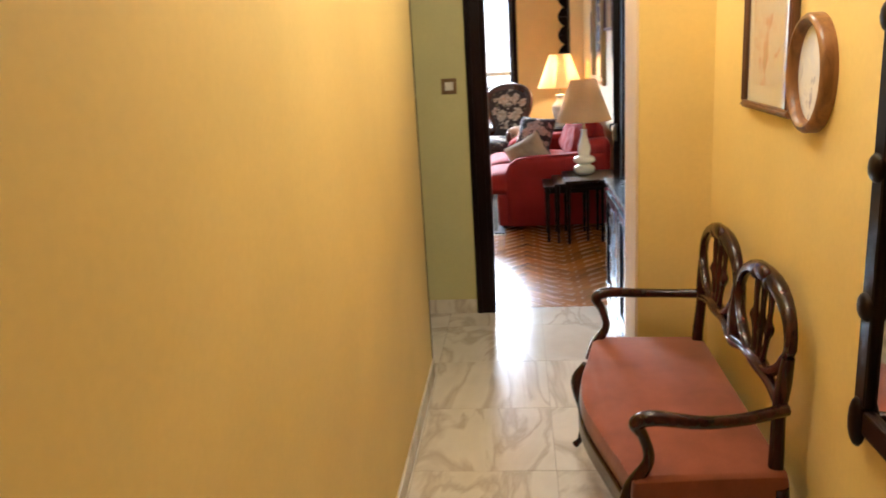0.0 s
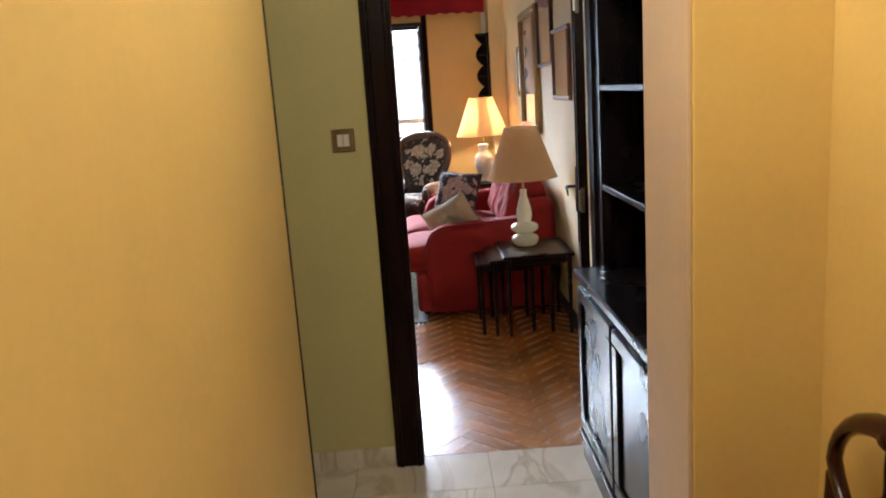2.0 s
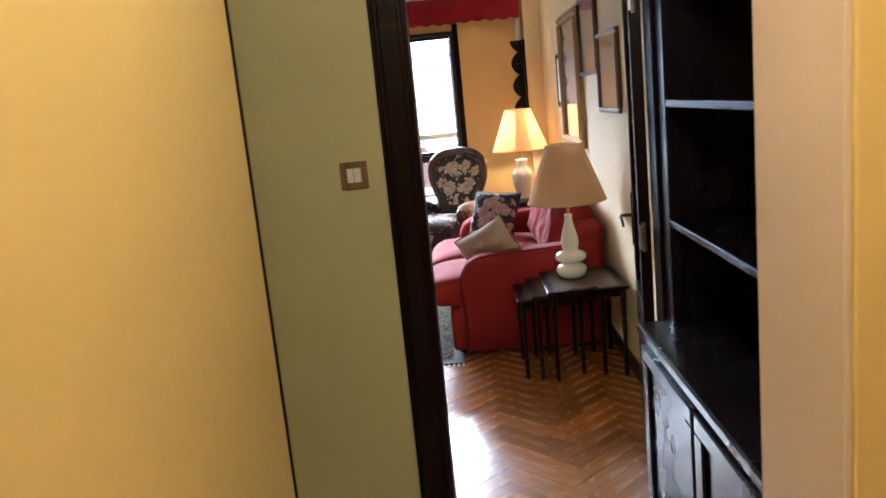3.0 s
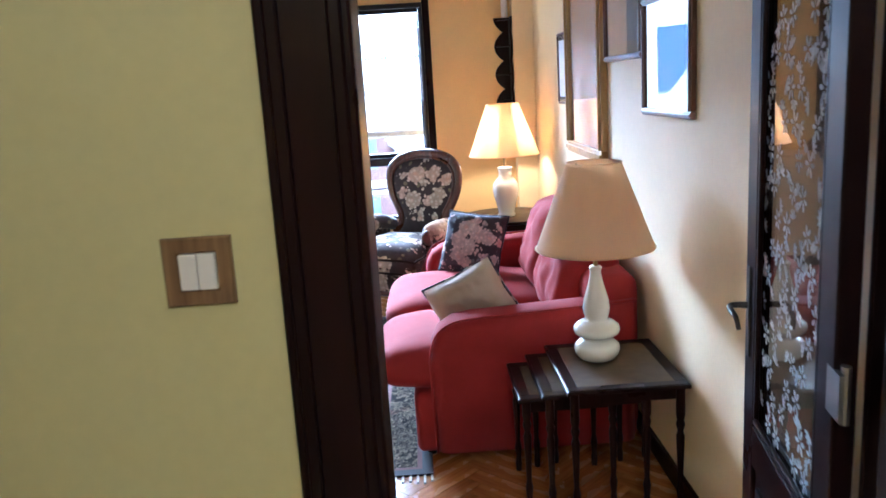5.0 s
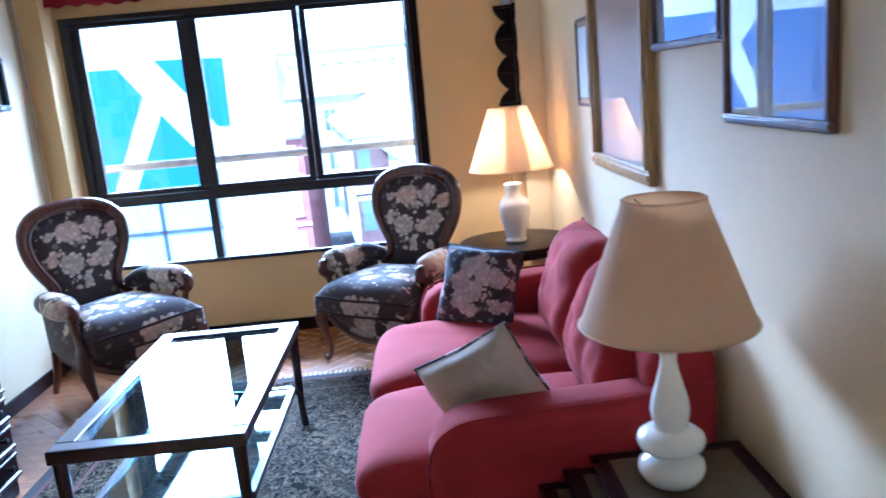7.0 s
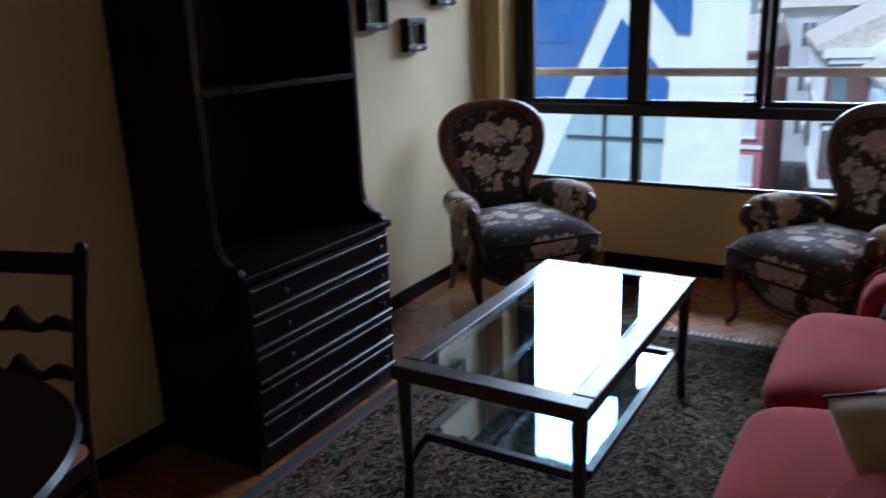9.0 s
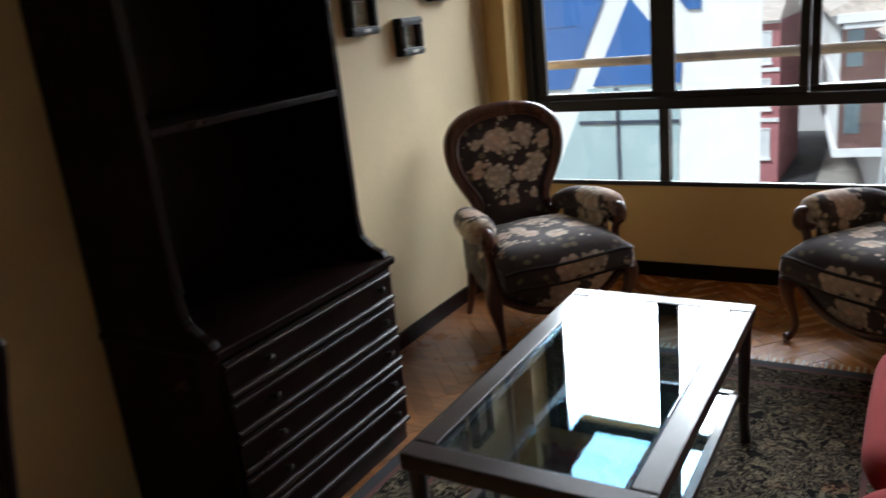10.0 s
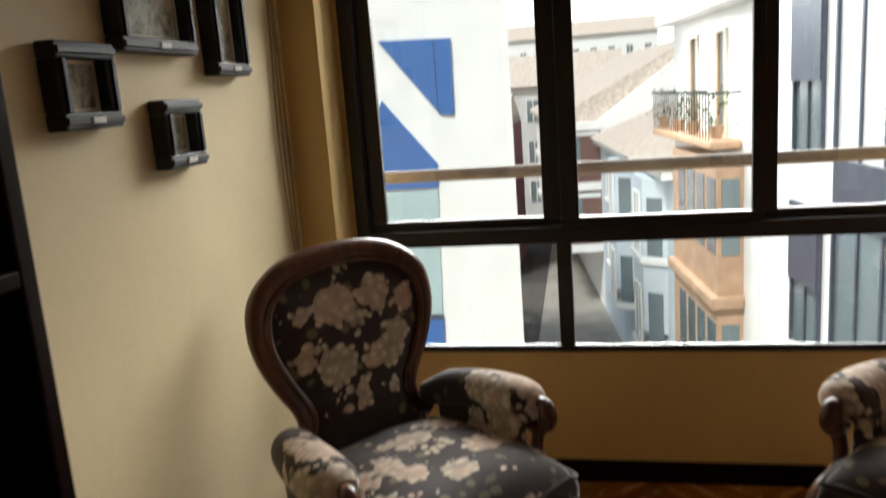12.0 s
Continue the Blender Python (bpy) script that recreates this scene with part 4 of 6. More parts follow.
def cords():
    c = thing("blind_cords", "ivory window blind cords, coloured darker for the corner's shade", "cord", pose(ROOM_L + 0.012, 10.00, 0.70))
    for k, (dy, sway, z1) in enumerate(((0.0, 0.012, 1.75), (0.035, -0.010, 1.75), (-0.03, 0.02, 1.75))):
        pts = [(0.0, dy, 1.76, 0.0042), (0.002, dy + sway, 1.2, 0.0042), (0.0, dy - sway * 0.4, 0.7, 0.0042), (0.003, dy + sway * 1.2, 0.2, 0.0042), (0.0, dy + 0.01, 0.0, 0.0042)]
        part("cord", sweep(pts, 6, 8), blind_cord, c, "", True)
    part("cleat", box(-0.012, 0.0, -0.03, 0.03, 1.70, 1.78, 0.004), blind_cord, c)


cords()


def whatnot():
    """Hanging corner shelf with scalloped sides."""
    x0, x1, y1 = 0.795, 0.928, WIN_Y - 0.001
    w = thing("corner_whatnot", "dark wooden hanging corner shelf with scalloped sides", "shelf", pose(0, 0, 0))
    prof = []
    for k in range(61):
        u = k / 60
        prof.append((x0 + 0.075 - 0.070 * abs(math.cos(u * math.pi * 3)) ** 0.8, 1.385 + 0.635 * u))
    part("side", prism([(x1, 1.385)] + prof + [(x1, 2.02)], 1, y1 - 0.016, y1, 0.002), dark_wood, w)
    side = [(y1 - 0.0165, 1.385)] + [(y1 - 0.016 - (x1 - x), z) for x, z in prof] + [(y1 - 0.0165, 2.02)]
    part("side", prism(side, 0, x1 - 0.016, x1, 0.002), dark_wood, w)
    for z in (1.40, 1.60, 1.81, 2.005):
        part("shelf", prism([(x1 - 0.0165, y1 - 0.0165), (x0 + 0.012, y1 - 0.0165), (x0 + 0.05, y1 - 0.09), (x1 - 0.0165, y1 - 0.125)], 2, z - 0.006, z + 0.006, 0.001), dark_wood, w)


whatnot()
structure("trim_pipe", lathe([(0.024, 2.021), (0.024, WALL_H)], 18, at=(0.885, WIN_Y - 0.03, 0)), pipe_paint, "white painted heating pipe in the corner", "pipe", True)

# ---- living room furniture ----
def stuffed(w, h, t, seed, wrinkle=0.018):
    """Front, back and piping of a knife-edged cushion standing on its lower edge; faces local -y."""
    n = 30

    def pinch(u, v):
        return 1 - 0.075 * (1 - abs(u * v)) * (abs(u) ** 4 + abs(v) ** 4)

    def half(sign):
        bm = bmesh.new()
        g = []
        for j in range(n + 1):
            row = []
            for i in range(n + 1):
                u, v = -1 + 2 * i / n, -1 + 2 * j / n
                puff = (max(0, 1 - u ** 4) * max(0, 1 - v ** 4)) ** 0.55
                fold = noise.noise(Vector((u * 2.2, v * 2.2, seed))) + 0.55 * noise.noise(Vector((u * 5.5 + v * 2, v * 4.0, seed + 2)))
                crease = abs(u) ** 3 * abs(v) ** 2 * math.sin(9 * (abs(u) - abs(v)) + seed) * 0.4
                p = Vector((u * w / 2 * pinch(u, v), 0, h / 2 + v * h / 2 * pinch(u, v)))
                p.y = sign * (t / 2 * puff + 0.002) + wrinkle * (fold + crease) * puff
                row.append(bm.verts.new(p))
            g.append(row)
        for j in range(n):
            for i in range(n):
                bm.faces.new((g[j][i], g[j][i + 1], g[j + 1][i + 1], g[j + 1][i]))
        return bm

    pts = []
    for k in range(64):
        a = k / 64 * 4
        e, f = int(a), a - int(a)
        u, v = [(-1 + 2 * f, -1), (1, -1 + 2 * f), (1 - 2 * f, 1), (-1, 1 - 2 * f)][e]
        pts.append((u * w / 2 * pinch(u, v), 0, h / 2 + v * h / 2 * pinch(u, v), 0.006))
    return half(-1), half(1), sweep(pts, 6, 1, loop=True)


def throw_cushion(name, label, where, w, h, t, front, back, seed):
    c = thing(name, label, "cushion", where, "cushions on the sofa")
    for nm, bm, mat in zip(("front", "back", "piping"), stuffed(w, h, t, seed), (front, back, back)):
        part(nm, bm, mat, c, "", True, False)


def sofa():
    """Two-seat sofa with its back to the wall; faces -x."""
    s = thing("sofa", "raspberry red two-seat sofa with loose cushions, beside the nest of tables", "sofa", pose(0, 0, 0))
    x0, x1, y0, y1 = 0.10, 1.055, 7.165, 8.90
    part("base", box(x0, x1 - 0.02, y0 + 0.03, y1 - 0.03, 0.03, 0.30, 0.03, segs=3), sofa_cloth, s, "", True)
    for a, b in ((y0, y0 + 0.20), (y1 - 0.20, y1)):
        side = [(x0 + 0.085, 0.035), (x0 + 0.075, 0.40), (x0 + 0.085, 0.50), (x0 + 0.115, 0.560), (x0 + 0.175, 0.598), (x0 + 0.26, 0.612), (x0 + 0.45, 0.620), (x1 - 0.12, 0.640), (x1 - 0.03, 0.645), (x1 - 0.03, 0.035)]
        own = prism(side, 1, a, b)
        bmesh.ops.bevel(own, geom=[e for e in own.edges if abs(e.verts[0].co.y - e.verts[1].co.y) < 0.01 and e.verts[0].co.z + e.verts[1].co.z > 0.2], offset=0.055, segments=5, affect="EDGES", profile=0.5)
        part("arm", own, sofa_cloth, s, "", True, False)
        pts = [(x, (a if a < 8 else b) + (0.016 if a < 8 else -0.016), z, 0.005) for x, z in side[:-1]]
        part("arm_piping", sweep(pts, 6, 3), sofa_cloth, s, "", True, False)
    part("backrest", box(x1 - 0.22, x1, y0 + 0.05, y1 - 0.05, 0.05, 0.74, 0.06, segs=4), sofa_cloth, s, "", True)
    mid = (y0 + y1) / 2 - 0.13
    for a, b, front, k in ((y0 + 0.02, mid, -0.055, 1), (mid + 0.004, y1 - 0.19, -0.045, 2)):
        bm = pillow(x1 - 0.16 - front, b - a, 0.22, 0.30, 0.42, 48, 22, ((x1 - 0.16 + front) / 2, (a + b) / 2, 0.385), rough=0.008, seed=k)
        part("seat_cushion", bm, sofa_cloth, s, "", True, False)
    for a, b, k, top in ((y0 + 0.19, mid + 0.03, 3, 0.885), (mid + 0.02, y1 - 0.19, 4, 0.915)):
        place = pose(0.79, (a + b) / 2, 0.45, 0, 0, -86 if k == 3 else -95) @ pose(0, 0, 0, -19, 2 if k == 3 else -4)
        for nm, own in zip(("back_cushion", "cushion_back", "cushion_piping"), stuffed(b - a, top - 0.43, 0.27, k, 0.022)):
            bmesh.ops.transform(own, matrix=place, verts=own.verts)
            part(nm, own, sofa_cloth, s, "", True, False)
    for y in (y0 + 0.10, y1 - 0.10):
        for x in (x0 + 0.06, x1 - 0.08):
            part("foot", lathe([(0.02, 0.0), (0.026, 0.035)], 14, at=(x, y, 0)), dark_wood, s)


sofa()
throw_cushion("tapestry_cushion", "square dark cushion with pink woven roses, propped on the sofa", pose(0.41, 8.52, 0.455, -24, 4, -30), 0.38, 0.38, 0.15, rose_cushion, fabric("navy_cushion_back", (0.035, 0.04, 0.055)), 1)
throw_cushion("beige_cushion", "rumpled beige cushion with dark tapestry face on the sofa", pose(0.46, 7.47, 0.450, 8, -28, -22), 0.36, 0.32, 0.19, back_cloth, rose_cushion, 5)


def nest_tables():
    n_t = []
    for k, (x0, x1, y0, y1, h) in enumerate(((0.635, 1.062, 6.62, 7.125, 0.500), (0.555, 0.955, 6.66, 7.105, 0.474), (0.478, 0.845, 6.70, 7.085, 0.450))):
        t = thing("nesting_table", "dark turned-leg side table of a nest, leather inset top", "side table", pose((x0 + x1) / 2, (y0 + y1) / 2, 0), "nest of tables")
        w, d = (x1 - x0) / 2, (y1 - y0) / 2
        bm = box(-w, w, -d, d, h - 0.018, h - 0.002, 0.005)
        for a, b, c, e in ((-w + 0.008, w - 0.008, -d + 0.008, -d + 0.045), (-w + 0.008, w - 0.008, d - 0.045, d - 0.008), (-w + 0.008, -w + 0.045, -d + 0.045, d - 0.045), (w - 0.045, w - 0.008, -d + 0.045, d - 0.045)):
            box(a, b, c, e, h - 0.003, h, 0.001, bm=bm)
        part("tabletop", bm, dark_wood, t)
        part("leather_inset", box(-w + 0.0455, w - 0.0455, -d + 0.0455, d - 0.0455, h - 0.0035, h - 0.0008), leather, t, "tooled olive leather inset")
        bm = box(-w + 0.04, w - 0.04, -d + 0.030, -d + 0.044, h - 0.062, h - 0.0185, 0.002)
        box(-w + 0.04, w - 0.04, d - 0.044, d - 0.030, h - 0.062, h - 0.0185, 0.002, bm=bm)
        for s in (-1, 1):
            box(s * (w - 0.037) - 0.007, s * (w - 0.037) + 0.007, -d + 0.0445, d - 0.0445, h - 0.062, h - 0.0185, 0.002, bm=bm)
        part("apron", bm, dark_wood, t)
        prof = [(0.011, 0.0), (0.013, 0.03), (0.010, 0.06), (0.014, 0.10), (0.0095, 0.13), (0.012, 0.22), (0.015, 0.30), (0.010, 0.32), (0.016, 0.345), (0.012, 0.36), (0.016, 0.38), (0.016, h - 0.019)]
        for sx in (-1, 1):
            for sy in (-1, 1):
                part("leg", lathe(prof, 14, at=(sx * (w - 0.030), sy * (d - 0.030), 0)), dark_wood, t, "", True)


nest_tables()


def table_lamp(name, label, where, prof, zb, rb, zt, rt, shade):
    l = thing(name, label, "lamp", where)
    part("base", lathe(prof, 44), ceramic, l, "white glazed ceramic base", True)
    zn = prof[-1][1]
    part("stem", lathe([(0.009, zn), (0.009, zt - 0.06)], 14), brass, l, "", True)
    bm = bmesh.new()
    n = 64
    rings = []
    for r, z in ((rb, zb), (rb * 0.985 + rt * 0.015, zb + 0.006), (rt * 1.01, zt - 0.006), (rt, zt), (rt - 0.003, zt), (rt - 0.001, zt - 0.006), (rb - 0.005, zb + 0.006), (rb - 0.003, zb)):
        rings.append([bm.verts.new((r * math.cos(2 * math.pi * i / n), r * math.sin(2 * math.pi * i / n), z)) for i in range(n)])
    for k in range(len(rings)):
        a, b = rings[k], rings[(k + 1) % len(rings)]
        for i in range(n):
            bm.faces.new((a[i], a[(i + 1) % n], b[(i + 1) % n], b[i]))
    sh = part("shade", bm, shade, l, "ivory cloth cone shade", True)
    for r, z in ((rb + 0.001, zb + 0.004), (rt + 0.001, zt - 0.004)):
        pts = [(r * math.cos(2 * math.pi * i / n), r * math.sin(2 * math.pi * i / n), z, 0.003) for i in range(n)]
        part("shade_binding", sweep(pts, 6, 1, loop=True), shade, sh, "", True)
    bm = None
    for k in range(3):
        a = 2 * math.pi * k / 3
        bm = sweep([(0, 0, zt - 0.062, 0.002), (rt * 0.97 * math.cos(a), rt * 0.97 * math.sin(a), zt - 0.012, 0.002)], 6, 1, bm=bm)
    part("shade_carrier", bm, brass, sh)
    return l


table_lamp("table_lamp", "white ceramic gourd lamp with an ivory shade, unlit", pose(0.81, 6.94, 0.50),
           [(0.060, 0.0), (0.072, 0.008), (0.083, 0.026), (0.086, 0.042), (0.082, 0.058), (0.066, 0.070), (0.052, 0.076), (0.050, 0.084), (0.066, 0.090), (0.083, 0.102), (0.087, 0.116), (0.082, 0.132), (0.062, 0.145), (0.046, 0.150), (0.042, 0.158), (0.048, 0.180), (0.050, 0.200), (0.046, 0.230), (0.035, 0.268), (0.025, 0.305), (0.020, 0.335), (0.024, 0.352), (0.018, 0.358)],
           0.425, 0.216, 0.742, 0.099, shade_a)
table_lamp("lit_table_lamp", "lit lamp with white ceramic vase base and cone shade", pose(0.78, 9.70, 0.60),
           [(0.062, 0.0), (0.066, 0.010), (0.060, 0.022), (0.058, 0.03), (0.066, 0.07), (0.086, 0.14), (0.093, 0.19), (0.089, 0.23), (0.066, 0.265), (0.048, 0.285), (0.045, 0.32), (0.054, 0.345), (0.050, 0.352), (0.018, 0.356)],
           0.435, 0.25, 0.795, 0.114, shade_b)


def round_table():
    t = thing("round_table", "dark round pedestal side table under the lit lamp", "side table", pose(0.78, 9.74, 0))
    part("tabletop", lathe([(0.32, 0.572), (0.335, 0.578), (0.345, 0.588), (0.340, 0.597), (0.325, 0.600)], 56), dark_wood, t, "", True)
    part("apron", lathe([(0.29, 0.525), (0.30, 0.53), (0.30, 0.5715)], 48), dark_wood, t, "", True)
    part("pedestal", lathe([(0.04, 0.06), (0.055, 0.12), (0.03, 0.2), (0.045, 0.3), (0.028, 0.4), (0.06, 0.5245)], 24), dark_wood, t, "", True)
    for k in range(3):
        a = 2 * math.pi * k / 3 + 0.5
        c, s = math.cos(a), math.sin(a)
        part("leg", sweep([(0.03 * c, 0.03 * s, 0.14, 0.022), (0.12 * c, 0.12 * s, 0.13, 0.020), (0.20 * c, 0.20 * s, 0.06, 0.016), (0.25 * c, 0.25 * s, 0.014, 0.014)], 10, 4), dark_wood, t, "", True)


round_table()


def armchair(where):
    """Balloon-back armchair; faces local -y, origin on the floor under the seat."""
    c = thing("balloon_back_armchair", "carved walnut balloon-back armchair in dark rose tapestry", "armchair", where, "armchairs by the window")
    W, D = 0.62, 0.60
    yf, yb = -D / 2, D / 2
    # upholstered seat box with a deep bellied front, edged below with carved wood
    n = 30
    out = [(u * W / 2 * 0.96, yf + 0.035 - 0.055 * (1 - u * u), 0.165 + 0.105 * abs(u) ** 2.2) for u in [-1 + 2 * k / n for k in range(n + 1)]]
    front = out[:]
    out += [(W / 2 * 0.93, yf + 0.16, 0.215), (W / 2 * 0.88, 0.0, 0.20), (W / 2 * 0.80, yb, 0.22), (-W / 2 * 0.80, yb, 0.22), (-W / 2 * 0.88, 0.0, 0.20), (-W / 2 * 0.93, yf + 0.16, 0.215)]
    bm = bmesh.new()
    rings = []
    for k in range(9):
        q = k / 8
        swell = 0.955 + 0.085 * math.sin(math.pi * min(1.0, q * 1.15)) ** 0.8 - 0.01 * q
        rings.append([bm.verts.new((x * swell, y * swell, 0.385 + (zb - 0.385) * q)) for x, y, zb in out])
    for p, q in zip(rings, rings[1:]):
        for k in range(len(out)):
            e = (k + 1) % len(out)
            bm.faces.new((p[k], p[e], q[e], q[k]))
    bm.faces.new(rings[0])
    bm.faces.new(rings[-1][::-1])
    part("seat_rail", bm, rose_dark, c, "", True)
    edge = [(x * 0.99, y * 0.99 - 0.002, zb + 0.002, 0.018) for x, y, zb in front]
    part("rail_moulding", sweep(edge, 10, 1), walnut, c, "", True)
    # boxed seat cushion with a bowed front and a high crown
    n = 30
    bm = bmesh.new()

    def top_at(u, v):
        hw = W / 2 * (0.97 - 0.14 * (v + 1) / 2)
        y = -0.045 + v * (D / 2 + 0.035) - 0.045 * (1 - u * u) * (1 - v) / 2
        round_off = 0.03 * (abs(u) ** 10 + abs(v) ** 10) * 0.5
        z = 0.448 + 0.088 * ((1 - u ** 4) * (1 - v ** 4)) ** 0.6 + 0.010 * noise.noise(Vector((u * 2, v * 2, 3.1))) - round_off
        return Vector((u * hw, y, z))

    grid = [[bm.verts.new(top_at(-1 + 2 * i / n, -1 + 2 * j / n)) for i in range(n + 1)] for j in range(n + 1)]
    for j in range(n):
        for i in range(n):
            bm.faces.new((grid[j][i], grid[j][i + 1], grid[j + 1][i + 1], grid[j + 1][i]))
    rim = [grid[0][i] for i in range(n)] + [grid[j][n] for j in range(n)] + [grid[n][i] for i in range(n, 0, -1)] + [grid[j][0] for j in range(n, 0, -1)]
    last = rim
    mid_xy = Vector((0, -0.045, 0))
    for dz, grow in ((0.03, 1.022), (0.06, 1.022), (0.092, 1.0)):
        ring = []
        for v in rim:
            p = mid_xy + (v.co - mid_xy) * grow
            ring.append(bm.verts.new((p.x, p.y, v.co.z - dz)))
        for k in range(len(rim)):
            q = (k + 1) % len(rim)
            bm.faces.new((last[k], ring[k], ring[q], last[q]))
        last = ring
    bm.faces.new(last)
    bmesh.ops.recalc_face_normals(bm, faces=bm.faces)
    piping_path = [(v.co.x * 1.006, v.co.y, v.co.z + 0.001, 0.009) for v in rim[::2]]
    low_path = [(x * 1.0, y * 1.0, z - 0.092, 0.008) for x, y, z, r in piping_path]
    part("seat_cushion", bm, rose_dark, c, "", True, False)
    cord = fabric("dark_piping", (0.035, 0.027, 0.025))
    part("seat_piping", sweep(piping_path, 6, 1, loop=True), cord, c, "", True, False)
    part("seat_piping", sweep(low_path, 6, 1, loop=True), cord, c, "", True, False)
    # balloon back, leaning
    half = [(0.0, 1.085), (0.105, 1.077), (0.198, 1.046), (0.262, 0.985), (0.282, 0.90), (0.268, 0.81), (0.230, 0.72), (0.190, 0.645), (0.178, 0.585), (0.20, 0.53), (0.235, 0.50)]

    def at(x, z):
        return Vector((x, yb - 0.015 + 0.16 * (z - 0.45) - 0.9 * x * x * 0.35, z))

    loop = [(*at(x, z), 0.026 + 0.008 * max(0, (z - 0.9) / 0.16)) for x, z in half[::-1]] + [(*at(-x, z), 0.026 + 0.008 * max(0, (z - 0.9) / 0.16)) for x, z in half[1:]]
    part("back_frame", sweep(loop, 10, 5), walnut, c, "", True)
    inner = [(*(at(x * 0.90, 0.78 + (z - 0.78) * 0.91) + Vector((0, -0.022, 0))), 0.011) for x, z in half[::-1]] + [(*(at(-x * 0.90, 0.78 + (z - 0.78) * 0.91) + Vector((0, -0.022, 0))), 0.011) for x, z in half[1:]]
    part("back_bead", sweep(inner, 8, 5), walnut, c, "", True)
    prof = smooth_path([(x * 0.90, 0.78 + (z - 0.78) * 0.92 if z > 0.78 else z) for x, z in half[:-1]] + [(0.21, 0.50), (0.22, 0.44)], 4)
    for sign, nm, mat in ((-1, "back_pad", rose_dark), (1, "back_panel", rose_dark)):
        bm = bmesh.new()
        rows = []
        m = 16
        for x, z in prof:
            row = []
            for i in range(m + 1):
                u = -1 + 2 * i / m
                p = at(u * x, z)
                edge_z = min(1, max(0, (1.03 - z) / 0.12)) * min(1, max(0, (z - 0.40) / 0.1))
                p.y += sign * (0.004 + 0.045 * (1 - u ** 4) * (edge_z ** 0.6 if edge_z > 0 else 0) * (1 if sign < 0 else 0.4))
                row.append(bm.verts.new(p))
            rows.append(row)
        for a, b in zip(rows, rows[1:]):
            for i in range(m):
                bm.faces.new((a[i], a[i + 1], b[i + 1], b[i]))
        part(nm, bm, mat, c, "", True, False)
    for s in (-1, 1):
        # scroll at the foot of the back
        curl = []
        for k in range(16):
            a = -math.pi * 0.5 + k / 15 * math.pi * 2.3
            rr = 0.034 * (1 - 0.045 * k)
            curl.append((s * (0.262 + rr * math.cos(a)), yb - 0.045, 0.560 + rr * math.sin(a), 0.017 - 0.0004 * k))
        part("back_scroll", sweep(curl, 10, 1), walnut, c, "", True)
        # padded arms, with a wooden hand rest and curved support
        path = [(s * 0.235, yb - 0.02, 0.555, 0.042), (s * 0.275, yb - 0.12, 0.585, 0.060), (s * 0.302, 0.04, 0.592, 0.069), (s * 0.315, -0.08, 0.592, 0.072), (s * 0.318, -0.155, 0.588, 0.066), (s * 0.318, -0.190, 0.582, 0.044)]
        part("arm_pad", sweep(path, 20, 6), rose_dark, c, "", True)
        part("arm_side", prism([(-0.20, 0.31), (yb - 0.07, 0.29), (yb - 0.05, 0.55), (0.0, 0.575), (-0.18, 0.565)], 0, s * 0.268 - 0.022, s * 0.268 + 0.022, 0.016), rose_dark, c, "", True)
        sup = [(s * 0.318, -0.150, 0.520, 0.018), (s * 0.322, -0.200, 0.522, 0.026), (s * 0.324, -0.238, 0.548, 0.030), (s * 0.323, -0.236, 0.592, 0.026), (s * 0.322, -0.205, 0.606, 0.016)]
        part("arm_scroll", sweep(sup, 12, 5), walnut, c, "carved walnut scroll at the hand rest", True)
        sup = [(s * 0.322, -0.215, 0.535, 0.024), (s * 0.312, -0.198, 0.475, 0.019), (s * 0.308, -0.212, 0.420, 0.021), (s * 0.316, -0.250, 0.36, 0.030)]
        part("arm_support", sweep(sup, 12, 5), walnut, c, "", True)
        leg = [(s * 0.312, -0.240, 0.385, 0.026), (s * 0.326, -0.275, 0.335, 0.036), (s * 0.335, -0.298, 0.265, 0.036), (s * 0.322, -0.290, 0.18, 0.024), (s * 0.305, -0.275, 0.10, 0.0155), (s * 0.303, -0.280, 0.05, 0.0135), (s * 0.312, -0.302, 0.024, 0.017), (s * 0.318, -0.320, 0.020, 0.019)]
        part("leg", sweep(leg, 12, 5), walnut, c, "", True)
        leg = [(s * 0.235, yb - 0.03, 0.40, 0.022), (s * 0.24, yb - 0.02, 0.27, 0.024), (s * 0.245, yb + 0.015, 0.12, 0.020), (s * 0.25, yb + 0.06, 0.012, 0.015)]
        part("leg", sweep(leg, 10, 5), walnut, c, "", True)
    return c


chair_l = armchair(pose(-1.565, 9.470, 0, 0, 0, 52))
chair_l.scale = (1.10, 0.87, 0.985)
copy_thing(chair_l, pose(0.022, 9.597, 0, 0, 0, -36))


